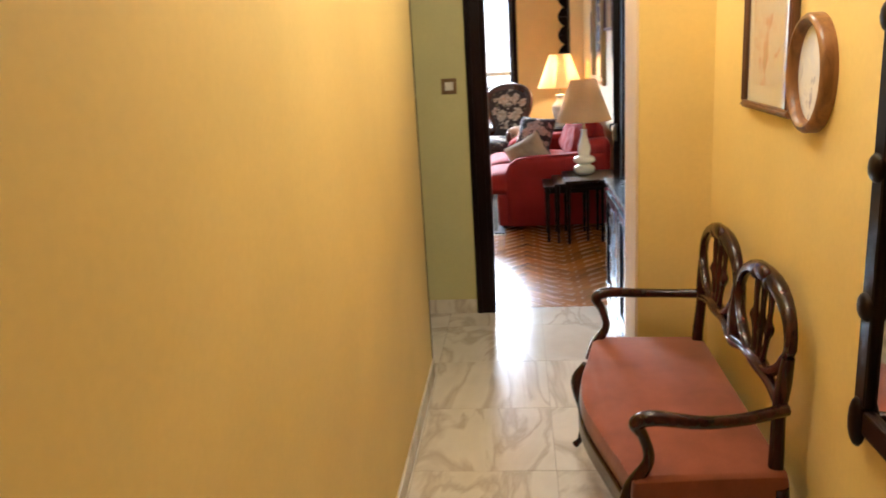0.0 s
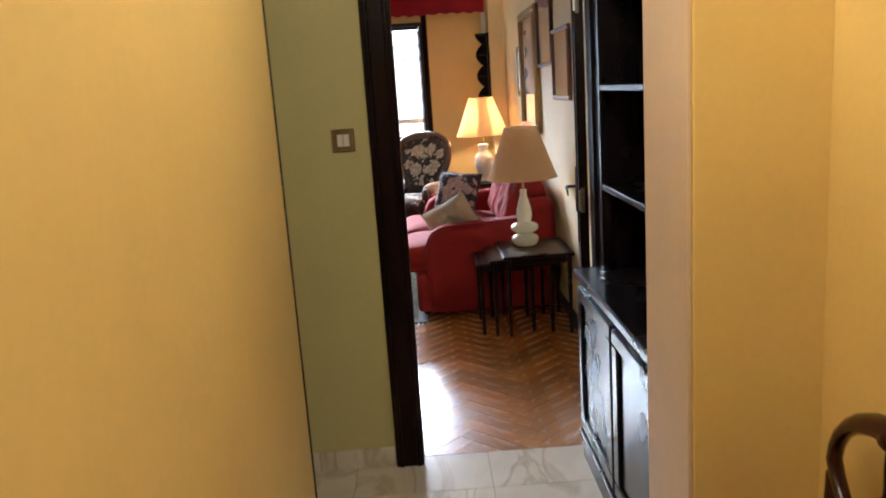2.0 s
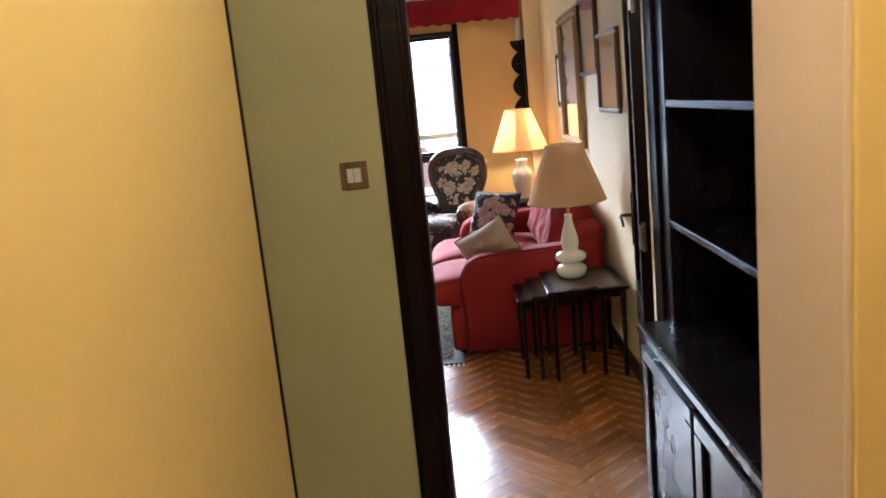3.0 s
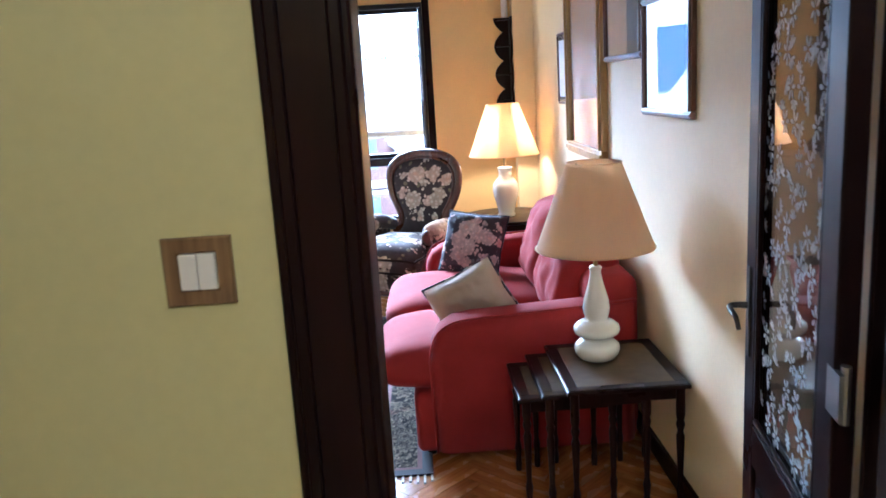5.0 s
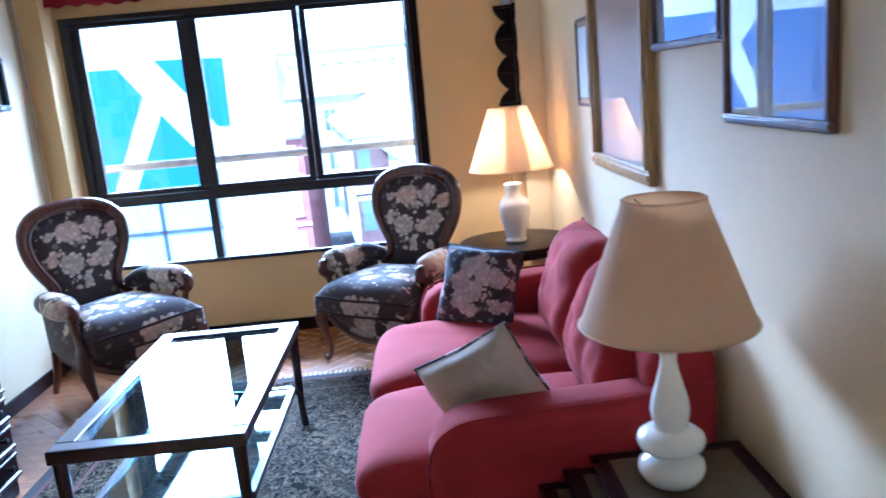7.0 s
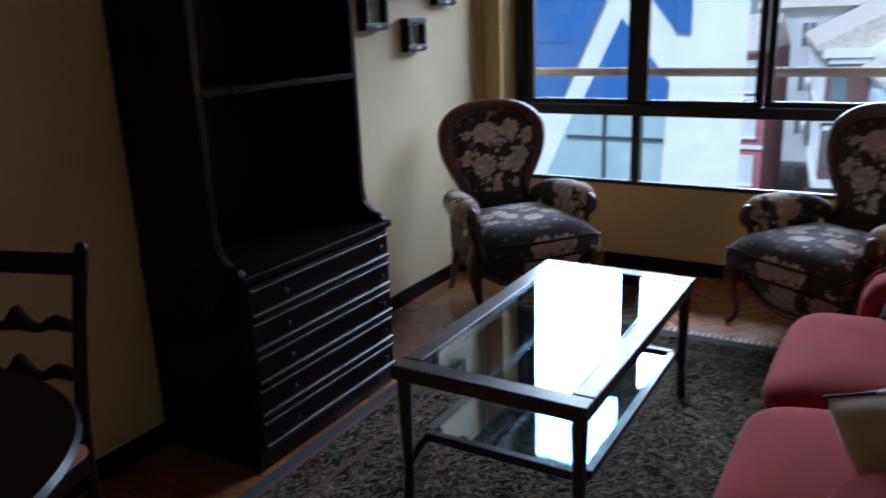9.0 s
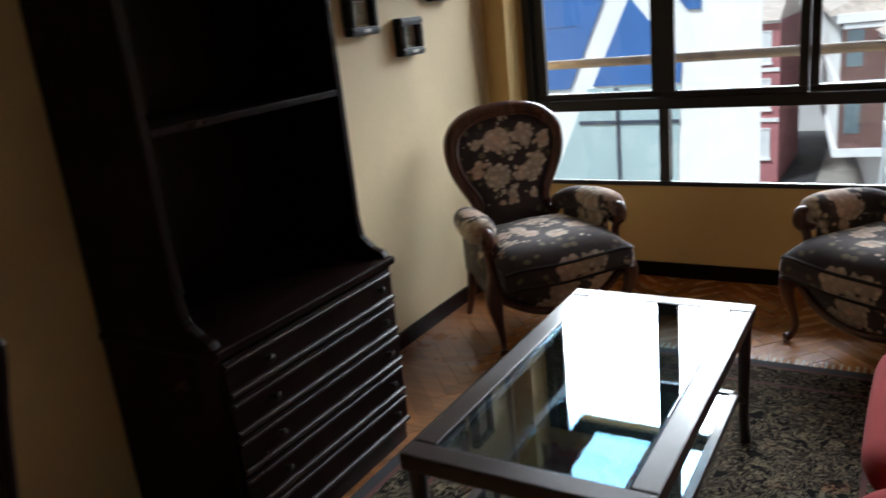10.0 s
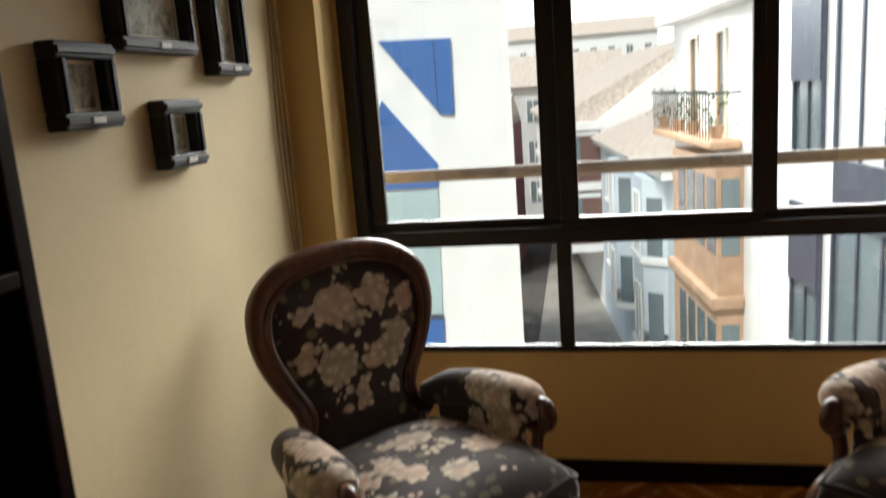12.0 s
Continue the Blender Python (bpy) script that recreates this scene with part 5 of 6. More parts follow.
def coffee_table():
    x0, x1, y0, y1, h = -1.045, -0.405, 7.455, 8.685, 0.520
    t = thing("coffee_table", "dark wooden coffee table with glass top and glass lower shelf", "coffee table", pose((x0 + x1) / 2, (y0 + y1) / 2, 0.008))
    h -= 0.008
    w, d = (x1 - x0) / 2, (y1 - y0) / 2
    for s in (-1, 1):
        part("top_rail", box(-w, w, s * (d - 0.035) - 0.035, s * (d - 0.035) + 0.035, h - 0.048, h, 0.006), lacquer, t)
        part("top_rail", box(s * (w - 0.035) - 0.035, s * (w - 0.035) + 0.035, -d + 0.0705, d - 0.0705, h - 0.048, h, 0.006), lacquer, t)
    bm = None
    for s in (-1, 1):
        bm = box(-w + 0.0708, w - 0.0708, s * (d - 0.078) - 0.007, s * (d - 0.078) + 0.007, h - 0.030, h - 0.012, 0.002, bm=bm)
        bm = box(s * (w - 0.078) - 0.007, s * (w - 0.078) + 0.007, -d + 0.086, d - 0.086, h - 0.030, h - 0.012, 0.002, bm=bm)
    part("glass_rebate", bm, lacquer, t)
    g = part("glass_top", box(-w + 0.0712, w - 0.0712, -d + 0.0712, d - 0.0712, h - 0.0115, h - 0.001, 0.002), table_glass, t, "clear greenish glass top")
    g.visible_shadow = False
    for sx in (-1, 1):
        for sy in (-1, 1):
            x, y = sx * (w - 0.03), sy * (d - 0.03)
            part("leg", sweep([(x, y, h - 0.049, 0.024), (x, y, 0.25, 0.019), (x, y, 0.10, 0.016), (x + sx * 0.006, y + sy * 0.006, 0.0, 0.019)], 12, 4), lacquer, t, "", True)
            st = [(x, y, 0.16, 0.013), (x * 0.99, y * 0.96, 0.172, 0.013), (x * 0.95, y * 0.90, 0.205, 0.013), (x * 0.93, y * 0.82, 0.212, 0.013)]
            part("stretcher", sweep(st, 8, 5), lacquer, t, "", True)
    sw, sd = w * 0.86, d * 0.80
    bm = None
    for s in (-1, 1):
        bm = box(-sw, sw, s * sd - 0.014, s * sd + 0.014, 0.205, 0.235, 0.003, bm=bm)
        bm = box(s * sw - 0.014, s * sw + 0.014, -sd + 0.0142, sd - 0.0142, 0.205, 0.235, 0.003, bm=bm)
    shelf = part("shelf_frame", bm, lacquer, t)
    g = part("shelf_glass", box(-sw + 0.0142, sw - 0.0142, -sd + 0.0144, sd - 0.0144, 0.222, 0.229), table_glass, shelf, "clear greenish glass shelf")
    g.visible_shadow = False


coffee_table()


def rug():
    x0, x1, y0, y1 = -1.57, 0.16, 7.06, 9.33
    r = thing("oriental_rug", "dark patterned oriental rug with a red border and pale fringe", "rug", pose(0, 0, 0))
    red = fabric("rug_red_band", (0.10, 0.03, 0.024), 240)
    dark = fabric("rug_dark_band", (0.022, 0.022, 0.024), 240)
    part("field", box(x0 + 0.22, x1 - 0.22, y0 + 0.22, y1 - 0.22, -0.002, 0.008), rug_mat, r)
    for k, (o0, o1, mat) in enumerate(((0.0, 0.045, dark), (0.045, 0.065, red), (0.065, 0.20, rug_mat), (0.20, 0.22, red))):
        bm = None
        for a, b, c, e in ((x0 + o0, x1 - o0, y0 + o0, y0 + o1), (x0 + o0, x1 - o0, y1 - o1, y1 - o0), (x0 + o0, x0 + o1, y0 + o1, y1 - o1), (x1 - o1, x1 - o0, y0 + o1, y1 - o1)):
            bm = box(a, b, c, e, -0.002, 0.008, bm=bm)
        part("border", bm, mat, r)
    rnd = random.Random(4)
    for y, sg in ((y0, -1), (y1, 1)):
        bm = None
        x = x0
        while x < x1 - 0.009:
            end = y + sg * (0.045 + 0.02 * rnd.random())
            bm = box(x, x + 0.009, min(y, end), max(y, end), -0.002, 0.005, bm=bm)
            x += 0.026 + 0.006 * rnd.random()
        part("fringe", bm, cord_mat, r, "pale knotted fringe")


rug()


def dresser():
    """Tall dresser: five drawers below, open shelves above; front towards +x."""
    d = thing("dresser", "tall black-brown dresser, open shelves over five drawers", "dresser", pose(0, 0, 0))
    xb, xf, xu, y0, y1, h = ROOM_L + 0.018, -1.585, -1.70, 7.40, 8.262, 0.735
    part("plinth", box(xb, xf - 0.02, y0 + 0.01, y1 - 0.01, 0, 0.07, 0.004), dark_wood, d)
    part("lower_body", box(xb, xf - 0.012, y0, y1, 0.0705, h - 0.02, 0.003), dark_wood, d)
    part("counter", box(xb, xf + 0.012, y0 - 0.008, y1 + 0.008, h - 0.0195, h + 0.010, 0.007), dark_wood, d)
    dh = (h - 0.03 - 0.085) / 5
    for k in range(5):
        z = 0.085 + k * dh
        dr = part("drawer", box(xf - 0.0115, xf, y0 + 0.02, y1 - 0.02, z + 0.004, z + dh - 0.004, 0.004), dark_wood, d)
        bm = sweep([(xf + 0.002, y0 + 0.025, z + 0.016, 0.011), (xf + 0.002, y1 - 0.025, z + 0.016, 0.011)], 14, 1)
        sweep([(xf + 0.001, y0 + 0.025, z + dh - 0.020, 0.008), (xf + 0.001, y1 - 0.025, z + dh - 0.020, 0.008)], 14, 1, bm=bm)
        part("drawer_moulding", bm, lacquer, dr, "", True)
        for y in (y0 + 0.18, y1 - 0.10):
            part("knob", lathe([(0.006, 0.0), (0.006, 0.012), (0.013, 0.018), (0.013, 0.026), (0.006, 0.030)], 14), bronze, dr, "small dark knob", True).matrix_local = pose(xf, y, z + dh * 0.55, 0, 90)
    for y in (y0, y1 - 0.028):
        prof = [(xb, h + 0.0105), (xf - 0.005, h + 0.0105), (xf - 0.02, h + 0.03), (xf - 0.06, h + 0.045), (xu + 0.01, h + 0.085), (xu, h + 0.15), (xu, 2.20), (xb, 2.20)]
        part("side_panel", prism(prof, 1, y, y + 0.028, 0.003), dark_wood, d)
    part("back_panel", box(xb, xb + 0.01, y0 + 0.0285, y1 - 0.0285, h + 0.0105, 2.20), dark_wood, d)
    for z in (1.34, 1.74):
        part("shelf", box(xb + 0.0105, xu, y0 + 0.0285, y1 - 0.0285, z - 0.012, z + 0.012, 0.004), dark_wood, d)
    part("cornice", prism([(xb, 2.2005), (xu + 0.004, 2.2005), (xu + 0.05, 2.26), (xb, 2.26)], 1, y0 - 0.03, y1 + 0.03, 0.006), dark_wood, d)


dresser()


def dining_chair(where):
    c = thing("dining_chair", "dark wooden ladder-back dining chair with carved rails", "chair", where)
    w, d = 0.42, 0.40
    part("seat", box(-w / 2, w / 2, -d / 2, d / 2 - 0.02, 0.43, 0.47, 0.014, segs=3), bench_cloth, c, "rust upholstered seat", True)
    part("seat_frame", box(-w / 2 + 0.005, w / 2 - 0.005, -d / 2 + 0.005, d / 2 - 0.025, 0.375, 0.4295, 0.005), dark_wood, c)
    for s in (-1, 1):
        part("back_post", sweep([(s * 0.19, d / 2 + 0.035, 0.0, 0.017), (s * 0.19, d / 2 - 0.01, 0.25, 0.020), (s * 0.19, d / 2 - 0.005, 0.5, 0.020), (s * 0.198, d / 2 + 0.04, 0.8, 0.019), (s * 0.205, d / 2 + 0.085, 1.0, 0.020), (s * 0.208, d / 2 + 0.095, 1.035, 0.010)], 10, 5), dark_wood, c, "", True)
        part("front_leg", lathe([(0.013, 0), (0.016, 0.05), (0.020, 0.25), (0.017, 0.30), (0.022, 0.374)], 14, at=(s * 0.185, -d / 2 + 0.025, 0)), dark_wood, c, "", True)
    part("top_rail", box(-0.20, 0.20, d / 2 + 0.062, d / 2 + 0.088, 0.945, 1.01, 0.010, segs=3), dark_wood, c, "", True)
    for z, y in ((0.80, 0.040), (0.66, 0.018)):
        up, dn = [], []
        for k in range(41):
            u = -1 + 2 * k / 40
            bump = 0.020 * math.cos(u * math.pi * 3) * (1 - u * u) + 0.016 * math.exp(-(u / 0.10) ** 2)
            up.append((u * 0.192, z + 0.022 + bump))
            dn.append((u * 0.192, z - 0.012 + bump * 0.4 - 0.016 * math.exp(-(u / 0.16) ** 2)))
        part("back_rail", prism(up + dn[::-1], 1, d / 2 + y - 0.011, d / 2 + y + 0.011, 0.003), dark_wood, c)
    for s in (-1, 1):
        part("side_stretcher", sweep([(s * 0.186, -d / 2 + 0.03, 0.18, 0.011), (s * 0.19, d / 2 - 0.0, 0.18, 0.011)], 8, 1), dark_wood, c, "", True)
    return c


dining_chair(pose(-1.74, 6.55, 0, 0, 0, 18)).scale = (0.98, 0.98, 0.965)


def dining_table():
    t = thing("dining_table", "dark round dining table in the shaded corner of the room", "table", pose(-1.50, 6.08, 0))
    part("tabletop", lathe([(0.50, 0.715), (0.53, 0.722), (0.54, 0.735), (0.53, 0.748), (0.50, 0.75)], 64), dark_wood, t, "", True)
    part("pedestal", lathe([(0.07, 0.10), (0.09, 0.18), (0.05, 0.30), (0.07, 0.45), (0.05, 0.60), (0.14, 0.7145)], 28), dark_wood, t, "", True)
    for k in range(4):
        a = math.pi / 2 * k + 0.6
        c, s = math.cos(a), math.sin(a)
        part("foot", sweep([(0.05 * c, 0.05 * s, 0.17, 0.035), (0.20 * c, 0.20 * s, 0.12, 0.03), (0.34 * c, 0.34 * s, 0.022, 0.022)], 10, 4), dark_wood, t, "", True)


dining_table()

# pictures on the right-hand wall
RX = ROOM_R
framed_picture("white_mount_picture", "pale print in a dark moulded frame behind glass", facing_left(RX, 6.93, 1.60), 0.55, 0.43, 0.026, 0.022, frame_wood, pale_print, 0.06, group="pictures over the sofa")
framed_picture("upper_picture", "pale blue print in a dark brown frame behind glass", facing_left(RX, 7.52, 1.835), 0.60, 0.47, 0.026, 0.022, frame_wood, pale_print, 0.05, group="pictures over the sofa")
framed_picture("gilt_picture", "tall pale landscape in a gilt frame behind glass", facing_left(RX, 8.28, 1.59), 0.86, 0.92, 0.06, 0.035, gilt, pale_print, 0.0, group="pictures over the sofa")
framed_picture("small_grey_picture", "small grey print in a thin frame", facing_left(RX, 8.95, 1.60), 0.26, 0.42, 0.015, 0.016, frame_wood, pale_print, 0.03, group="pictures over the sofa")
# small black frames on the left-hand wall
for nm, y, z, w, h in (("small_black_frame", 9.295, 1.475, 0.185, 0.174), ("small_black_frame", 8.93, 1.598, 0.20, 0.182), ("black_framed_print", 9.24, 1.80, 0.34, 0.25), ("tall_black_framed_print", 9.62, 1.775, 0.21, 0.30)):
    p = framed_picture(nm, "small landscape in a deep black frame with a gilt slip", facing_right(ROOM_L, y, z), w, h, 0.036, 0.048, black_frame, small_print, 0.0, False, group="black framed pictures")
    iw, ih = w / 2 - 0.036, h / 2 - 0.036
    bm = None
    for a, b, e, f in ((-iw, iw, -ih, -ih + 0.009), (-iw, iw, ih - 0.009, ih), (-iw, -iw + 0.009, -ih + 0.009, ih - 0.009), (iw - 0.009, iw, -ih + 0.009, ih - 0.009)):
        bm = box(a, b, -0.018, -0.0121, e, f, bm=bm)
    part("slip", bm, mat_board, p, "thin cream slip")
    part("name_plate", box(-0.022, 0.022, -0.0575, -0.0545, -h / 2 + 0.012, -h / 2 + 0.025), plastic, p, "small white name plate")

# ---- the street outside ----
GROUND = -9.0
white_render = plain("white_render", (0.84, 0.845, 0.84), 0.8, 0, 0, 0.06, 1.5)
blue_panel = plain("blue_cladding", (0.055, 0.155, 0.42), 0.45, 0, 0, 0.08, 0.8)
pale_blue = plain("pale_blue_render", (0.58, 0.67, 0.74), 0.8, 0, 0, 0.08, 0.9)
cream_render = plain("cream_render", (0.78, 0.74, 0.66), 0.85, 0, 0, 0.12, 0.9)
grey_render = plain("grey_render", (0.58, 0.58, 0.58), 0.85, 0, 0, 0.12, 0.9)
red_render = plain("wine_red_render", (0.42, 0.16, 0.17), 0.8, 0, 0, 0.1, 0.9)
gallery_wood = plain("orange_gallery_wood", (0.46, 0.30, 0.20), 0.5, 0, 0, 0.2, 3)
brown_wood = plain("dark_gallery_wood", (0.17, 0.09, 0.08), 0.5, 0, 0, 0.2, 3)
slate_metal = plain("slate_metal", (0.07, 0.085, 0.12), 0.45, 0.2, 0, 0.1, 3)
roof_tile = plain("clay_roof_tile", (0.64, 0.55, 0.48), 0.85, 0, 0, 0.3, 5)
far_glass = plain("street_window_glass", (0.16, 0.21, 0.23), 0.08, 0, 0.4, 0.3, 0.6)
cyan_glass = plain("sea_green_glass", (0.44, 0.57, 0.59), 0.10, 0, 0.4, 0.12, 0.5)
blind_white = plain("white_roller_blind", (0.70, 0.71, 0.72), 0.7, 0, 0, 0.1, 4)
asphalt = plain("asphalt", (0.055, 0.055, 0.057), 0.9, 0, 0, 0.3, 2, 0.5)
paving = plain("street_paving", (0.33, 0.31, 0.28), 0.9, 0, 0, 0.2, 1.2)
iron = plain("balcony_iron", (0.03, 0.035, 0.04), 0.5, 0.4)
leaf_green = plain("pot_plant_leaves", (0.06, 0.10, 0.03), 0.7, 0, 0, 0.4, 20)
terracotta = plain("terracotta_ledge", (0.55, 0.36, 0.24), 0.8, 0, 0, 0.2, 5)

structure("ground", box(-900, 900, 10.9, 1800, GROUND - 0.5, GROUND), paving, "pale paved street ground reaching to the horizon", "ground")
structure("road", prism([(-7.2, 10.9), (-3.0, 10.9), (-7.5, 140), (-11.5, 140)], 2, GROUND - 0.1, GROUND + 0.012), asphalt, "grey asphalt street between the houses", "road")


def window_of(parent, x, z, w, h, y, frame_mat, glass_mat, bars=1, sill=True, name="window"):
    """A framed window standing in a facade whose face is at local y, looking to +y."""
    win = part(name, box(x - w / 2, x + w / 2, y - 0.02, y + 0.012, z, z + h), glass_mat, parent)
    f = 0.06
    bm = box(x - w / 2 - f, x + w / 2 + f, y - 0.01, y + 0.06, z + h, z + h + f)
    box(x - w / 2 - f, x - w / 2, y - 0.01, y + 0.06, z, z + h, bm=bm)
    box(x + w / 2, x + w / 2 + f, y - 0.01, y + 0.06, z, z + h, bm=bm)
    for k in range(bars):
        c = x - w / 2 + w * (k + 1) / (bars + 1)
        box(c - 0.03, c + 0.03, y - 0.01, y + 0.04, z, z + h, bm=bm)
    part("window_frame", bm, frame_mat, win)
    if sill:
        part("window_sill", box(x - w / 2 - 0.12, x + w / 2 + 0.12, y - 0.01, y + 0.16, z - 0.10, z), frame_mat, win)
    return win


def house(name, label, where, length, depth, top, wall_mat):
    h = thing(name, label, "building", where)
    part("wall", box(0, length, -depth, 0, GROUND, top), wall_mat, h)
    return h


def corner_block():
    """White block with blue panels between broad diagonal bands, straight across the street."""
    h = thing("white_and_blue_building", "white modern building with blue panels and slanting white bands", "building", pose(0, 24.0, 0))
    part("wall", prism([(-16, 0), (-2.88, 0), (-5.7, 9), (-16, 9)], 2, GROUND, 4.25), white_render, h)
    shapes = (((-9.6, 2.62), (-6.53, 2.60), (-6.06, 1.95), (-7.20, -0.50), (-9.6, -0.50)), ((-5.68, 1.47), (-4.545, 0.05), (-4.58, -0.46), (-6.62, -0.46)),
              ((-5.66, 2.72), (-4.09, 2.66), (-4.12, 1.08), (-4.40, 1.10)), ((-8.2, -3.46), (-4.67, -3.46), (-4.75, -6.4), (-9.5, -6.4)))
    for s in shapes:
        part("blue_panel", prism(s, 1, -0.06, -0.001), blue_panel, h, "blue metal cladding panel")
    g = part("glazing", prism([(-6.75, -0.52), (-4.58, -0.52), (-4.69, -3.40), (-8.05, -3.40)], 1, -0.03, -0.001), cyan_glass, h, "sea green window glass")
    bm = box(-6.08, -6.0, -0.07, -0.031, -3.4, -0.52)
    box(-7.0, -4.6, -0.07, -0.031, -1.36, -1.28, bm=bm)
    box(-7.9, -4.66, -0.07, -0.031, -3.42, -3.34, bm=bm)
    part("glazing_bar", bm, slate_metal, g)
    bm = box(-9.6, -6.9, -0.064, -0.0605, 0.93, 0.95)
    box(-4.46, -4.44, -0.064, -0.0605, 1.14, 2.66, bm=bm)
    part("panel_joint", bm, slate_metal, h)


corner_block()
ROW = pose(2.25, 18.0, 0, 0, 0, 97.6)


def modern_house():
    h = house("modern_white_house", "white modern house with dark framed windows and blinds", ROW @ pose(-9, 0, 0), 13.1, 9, 3.7, white_render)
    for fl, z in enumerate((-5.85, -2.80, 0.28)):
        for x, w in ((3.5, 1.9), (6.2, 1.9), (8.9, 2.05)):
            win = window_of(h, x, z, w, 2.25, 0, slate_metal, blind_white if fl == 2 else far_glass, 2, False)
            bm = None
            for k in range(4):
                bm = box(x - w / 2, x - w / 6, 0.05, 0.075, z + 0.15 + 0.18 * k, z + 0.175 + 0.18 * k, bm=bm)
            part("guard_rail", bm, slate_metal, win)
            part("sill_panel", box(x - w / 2 - 0.06, x + w / 2 + 0.06, -0.01, 0.05, z - 0.75, z - 0.02), slate_metal, win)
        win = window_of(h, 10.95, z, 1.0, 2.2, 0, slate_metal, far_glass, 1, False)
        part("shutter", box(10.4, 11.5, 0.02, 0.09, z + 1.05, z + 2.3), slate_metal, win)
    sign = thing("to_let_sign", "white board with dark figures in a window", "sign", ROW @ pose(-2.2, 0.10, -3.3))
    part("board", box(-0.5, 0.5, -0.012, 0, -0.40, 0.45), blind_white, sign)
    curve = bpy.data.curves.new("figures", "FONT")
    curve.body, curve.size, curve.align_x, curve.extrude = "985", 0.42, "CENTER", 0.004
    ob = new("figures", curve)
    ob.parent, ob.matrix_local = sign, pose(0, 0.004, -0.32, 90, 0, 180)
    curve.materials.append(slate_metal)
    dep = bpy.context.evaluated_depsgraph_get()
    me = bpy.data.meshes.new_from_object(ob.evaluated_get(dep))
    bpy.data.objects.remove(ob)
    txt = new("figures", me)
    txt.parent, txt.matrix_local = sign, pose(0, 0.004, -0.32, 90, 0, 180)
    part("text_bar", box(-0.36, 0.30, 0.0, 0.006, 0.18, 0.30), slate_metal, sign)


modern_house()


def gallery_house():
    h = house("gallery_house", "pale old house with iron balconies and an orange glazed gallery", ROW @ pose(4.16, 0, 0), 6.7, 9, 3.0, white_render)
    part("cornice", box(-0.2, 6.85, -0.3, 0.45, 2.78, 3.05, 0.05), white_render, h)
    part("roof", prism([(-9.0, 3.06), (0.35, 3.06), (-4.4, 4.6)], 0, 0, 6.7), roof_tile, h)
    for x in (2.3, 4.5):
        window_of(h, x, 0.30, 0.62, 2.05, 0, cream_render, far_glass, 0, False)
        for dx in (-0.27, 0.19):
            part("shutter_leaf", box(x + dx, x + dx + 0.09, 0.013, 0.05, 0.30, 2.33), gallery_wood, h, "orange wooden shutter leaf")
    slab = part("balcony_slab", box(1.0, 6.6, 0, 0.60, 0.10, 0.28, 0.04), terracotta, h, "worn terracotta balcony slab")
    for a, b in ((1.1, 3.5), (3.7, 6.5)):
        rl = part("balcony_railing", box(a, b, 0.58, 0.62, 1.14, 1.19), iron, h, "black iron balcony railing")
        x = a
        while x <= b + 0.01:
            part("baluster", box(x - 0.008, x + 0.008, 0.592, 0.608, 0.281, 1.14), iron, rl)
            x += 0.22
        for x in (a, b):
            part("side_rail", box(x - 0.02, x + 0.02, 0.0, 0.58, 1.14, 1.19), iron, rl)
    rnd = random.Random(8)
    for x in (1.4, 3.2, 4.6, 6.2):
        pot = thing("balcony_pot_plant", "leafy pot plant on an old iron balcony", "plant", ROW @ pose(4.16 + x, 0.38, 0.28), "balcony plants")
        part("pot", lathe([(0.10, 0), (0.15, 0.24), (0.16, 0.26)], 14), terracotta, pot, "", True)
        bm = bmesh.new()
        for k in range(90):
            c = Vector((rnd.gauss(0, 0.17), rnd.gauss(0, 0.12), 0.27 + abs(rnd.gauss(0.25, 0.25))))
            a, e = rnd.random() * 6.28, rnd.uniform(-0.6, 0.9)
            d1 = Vector((math.cos(a) * math.cos(e), math.sin(a) * math.cos(e), math.sin(e))) * 0.10
            d2 = Vector((-math.sin(a), math.cos(a), 0.3)) * 0.035
            bm.faces.new([bm.verts.new(c), bm.verts.new(c + d1 * 0.5 + d2), bm.verts.new(c + d1), bm.verts.new(c + d1 * 0.5 - d2)])
        part("leaves", bm, leaf_green, pot)
    g = part("gallery", box(0.9, 4.7, 0, 0.50, GROUND + 3.0, -0.10), gallery_wood, h, "orange wooden glazed gallery")
    for z0 in (-2.9, -5.8):
        part("gallery_ledge", box(0.78, 4.82, 0, 0.64, z0 - 0.12, z0 + 0.14, 0.04), gallery_wood, g)
        x = 1.02
        while x < 4.1:
            p = part("gallery_window", box(x, x + 0.58, 0.49, 0.52, z0 + 0.95, z0 + 2.45), far_glass, g)
            x += 0.82
        part("gallery_window", box(0.885, 0.905, 0.08, 0.42, z0 + 0.95, z0 + 2.45), far_glass, g)
    for x in (5.7,):
        for z in (-2.6, -5.6):
            window_of(h, x, z, 0.5, 1.9, 0, white_render, far_glass, 1)


gallery_house()


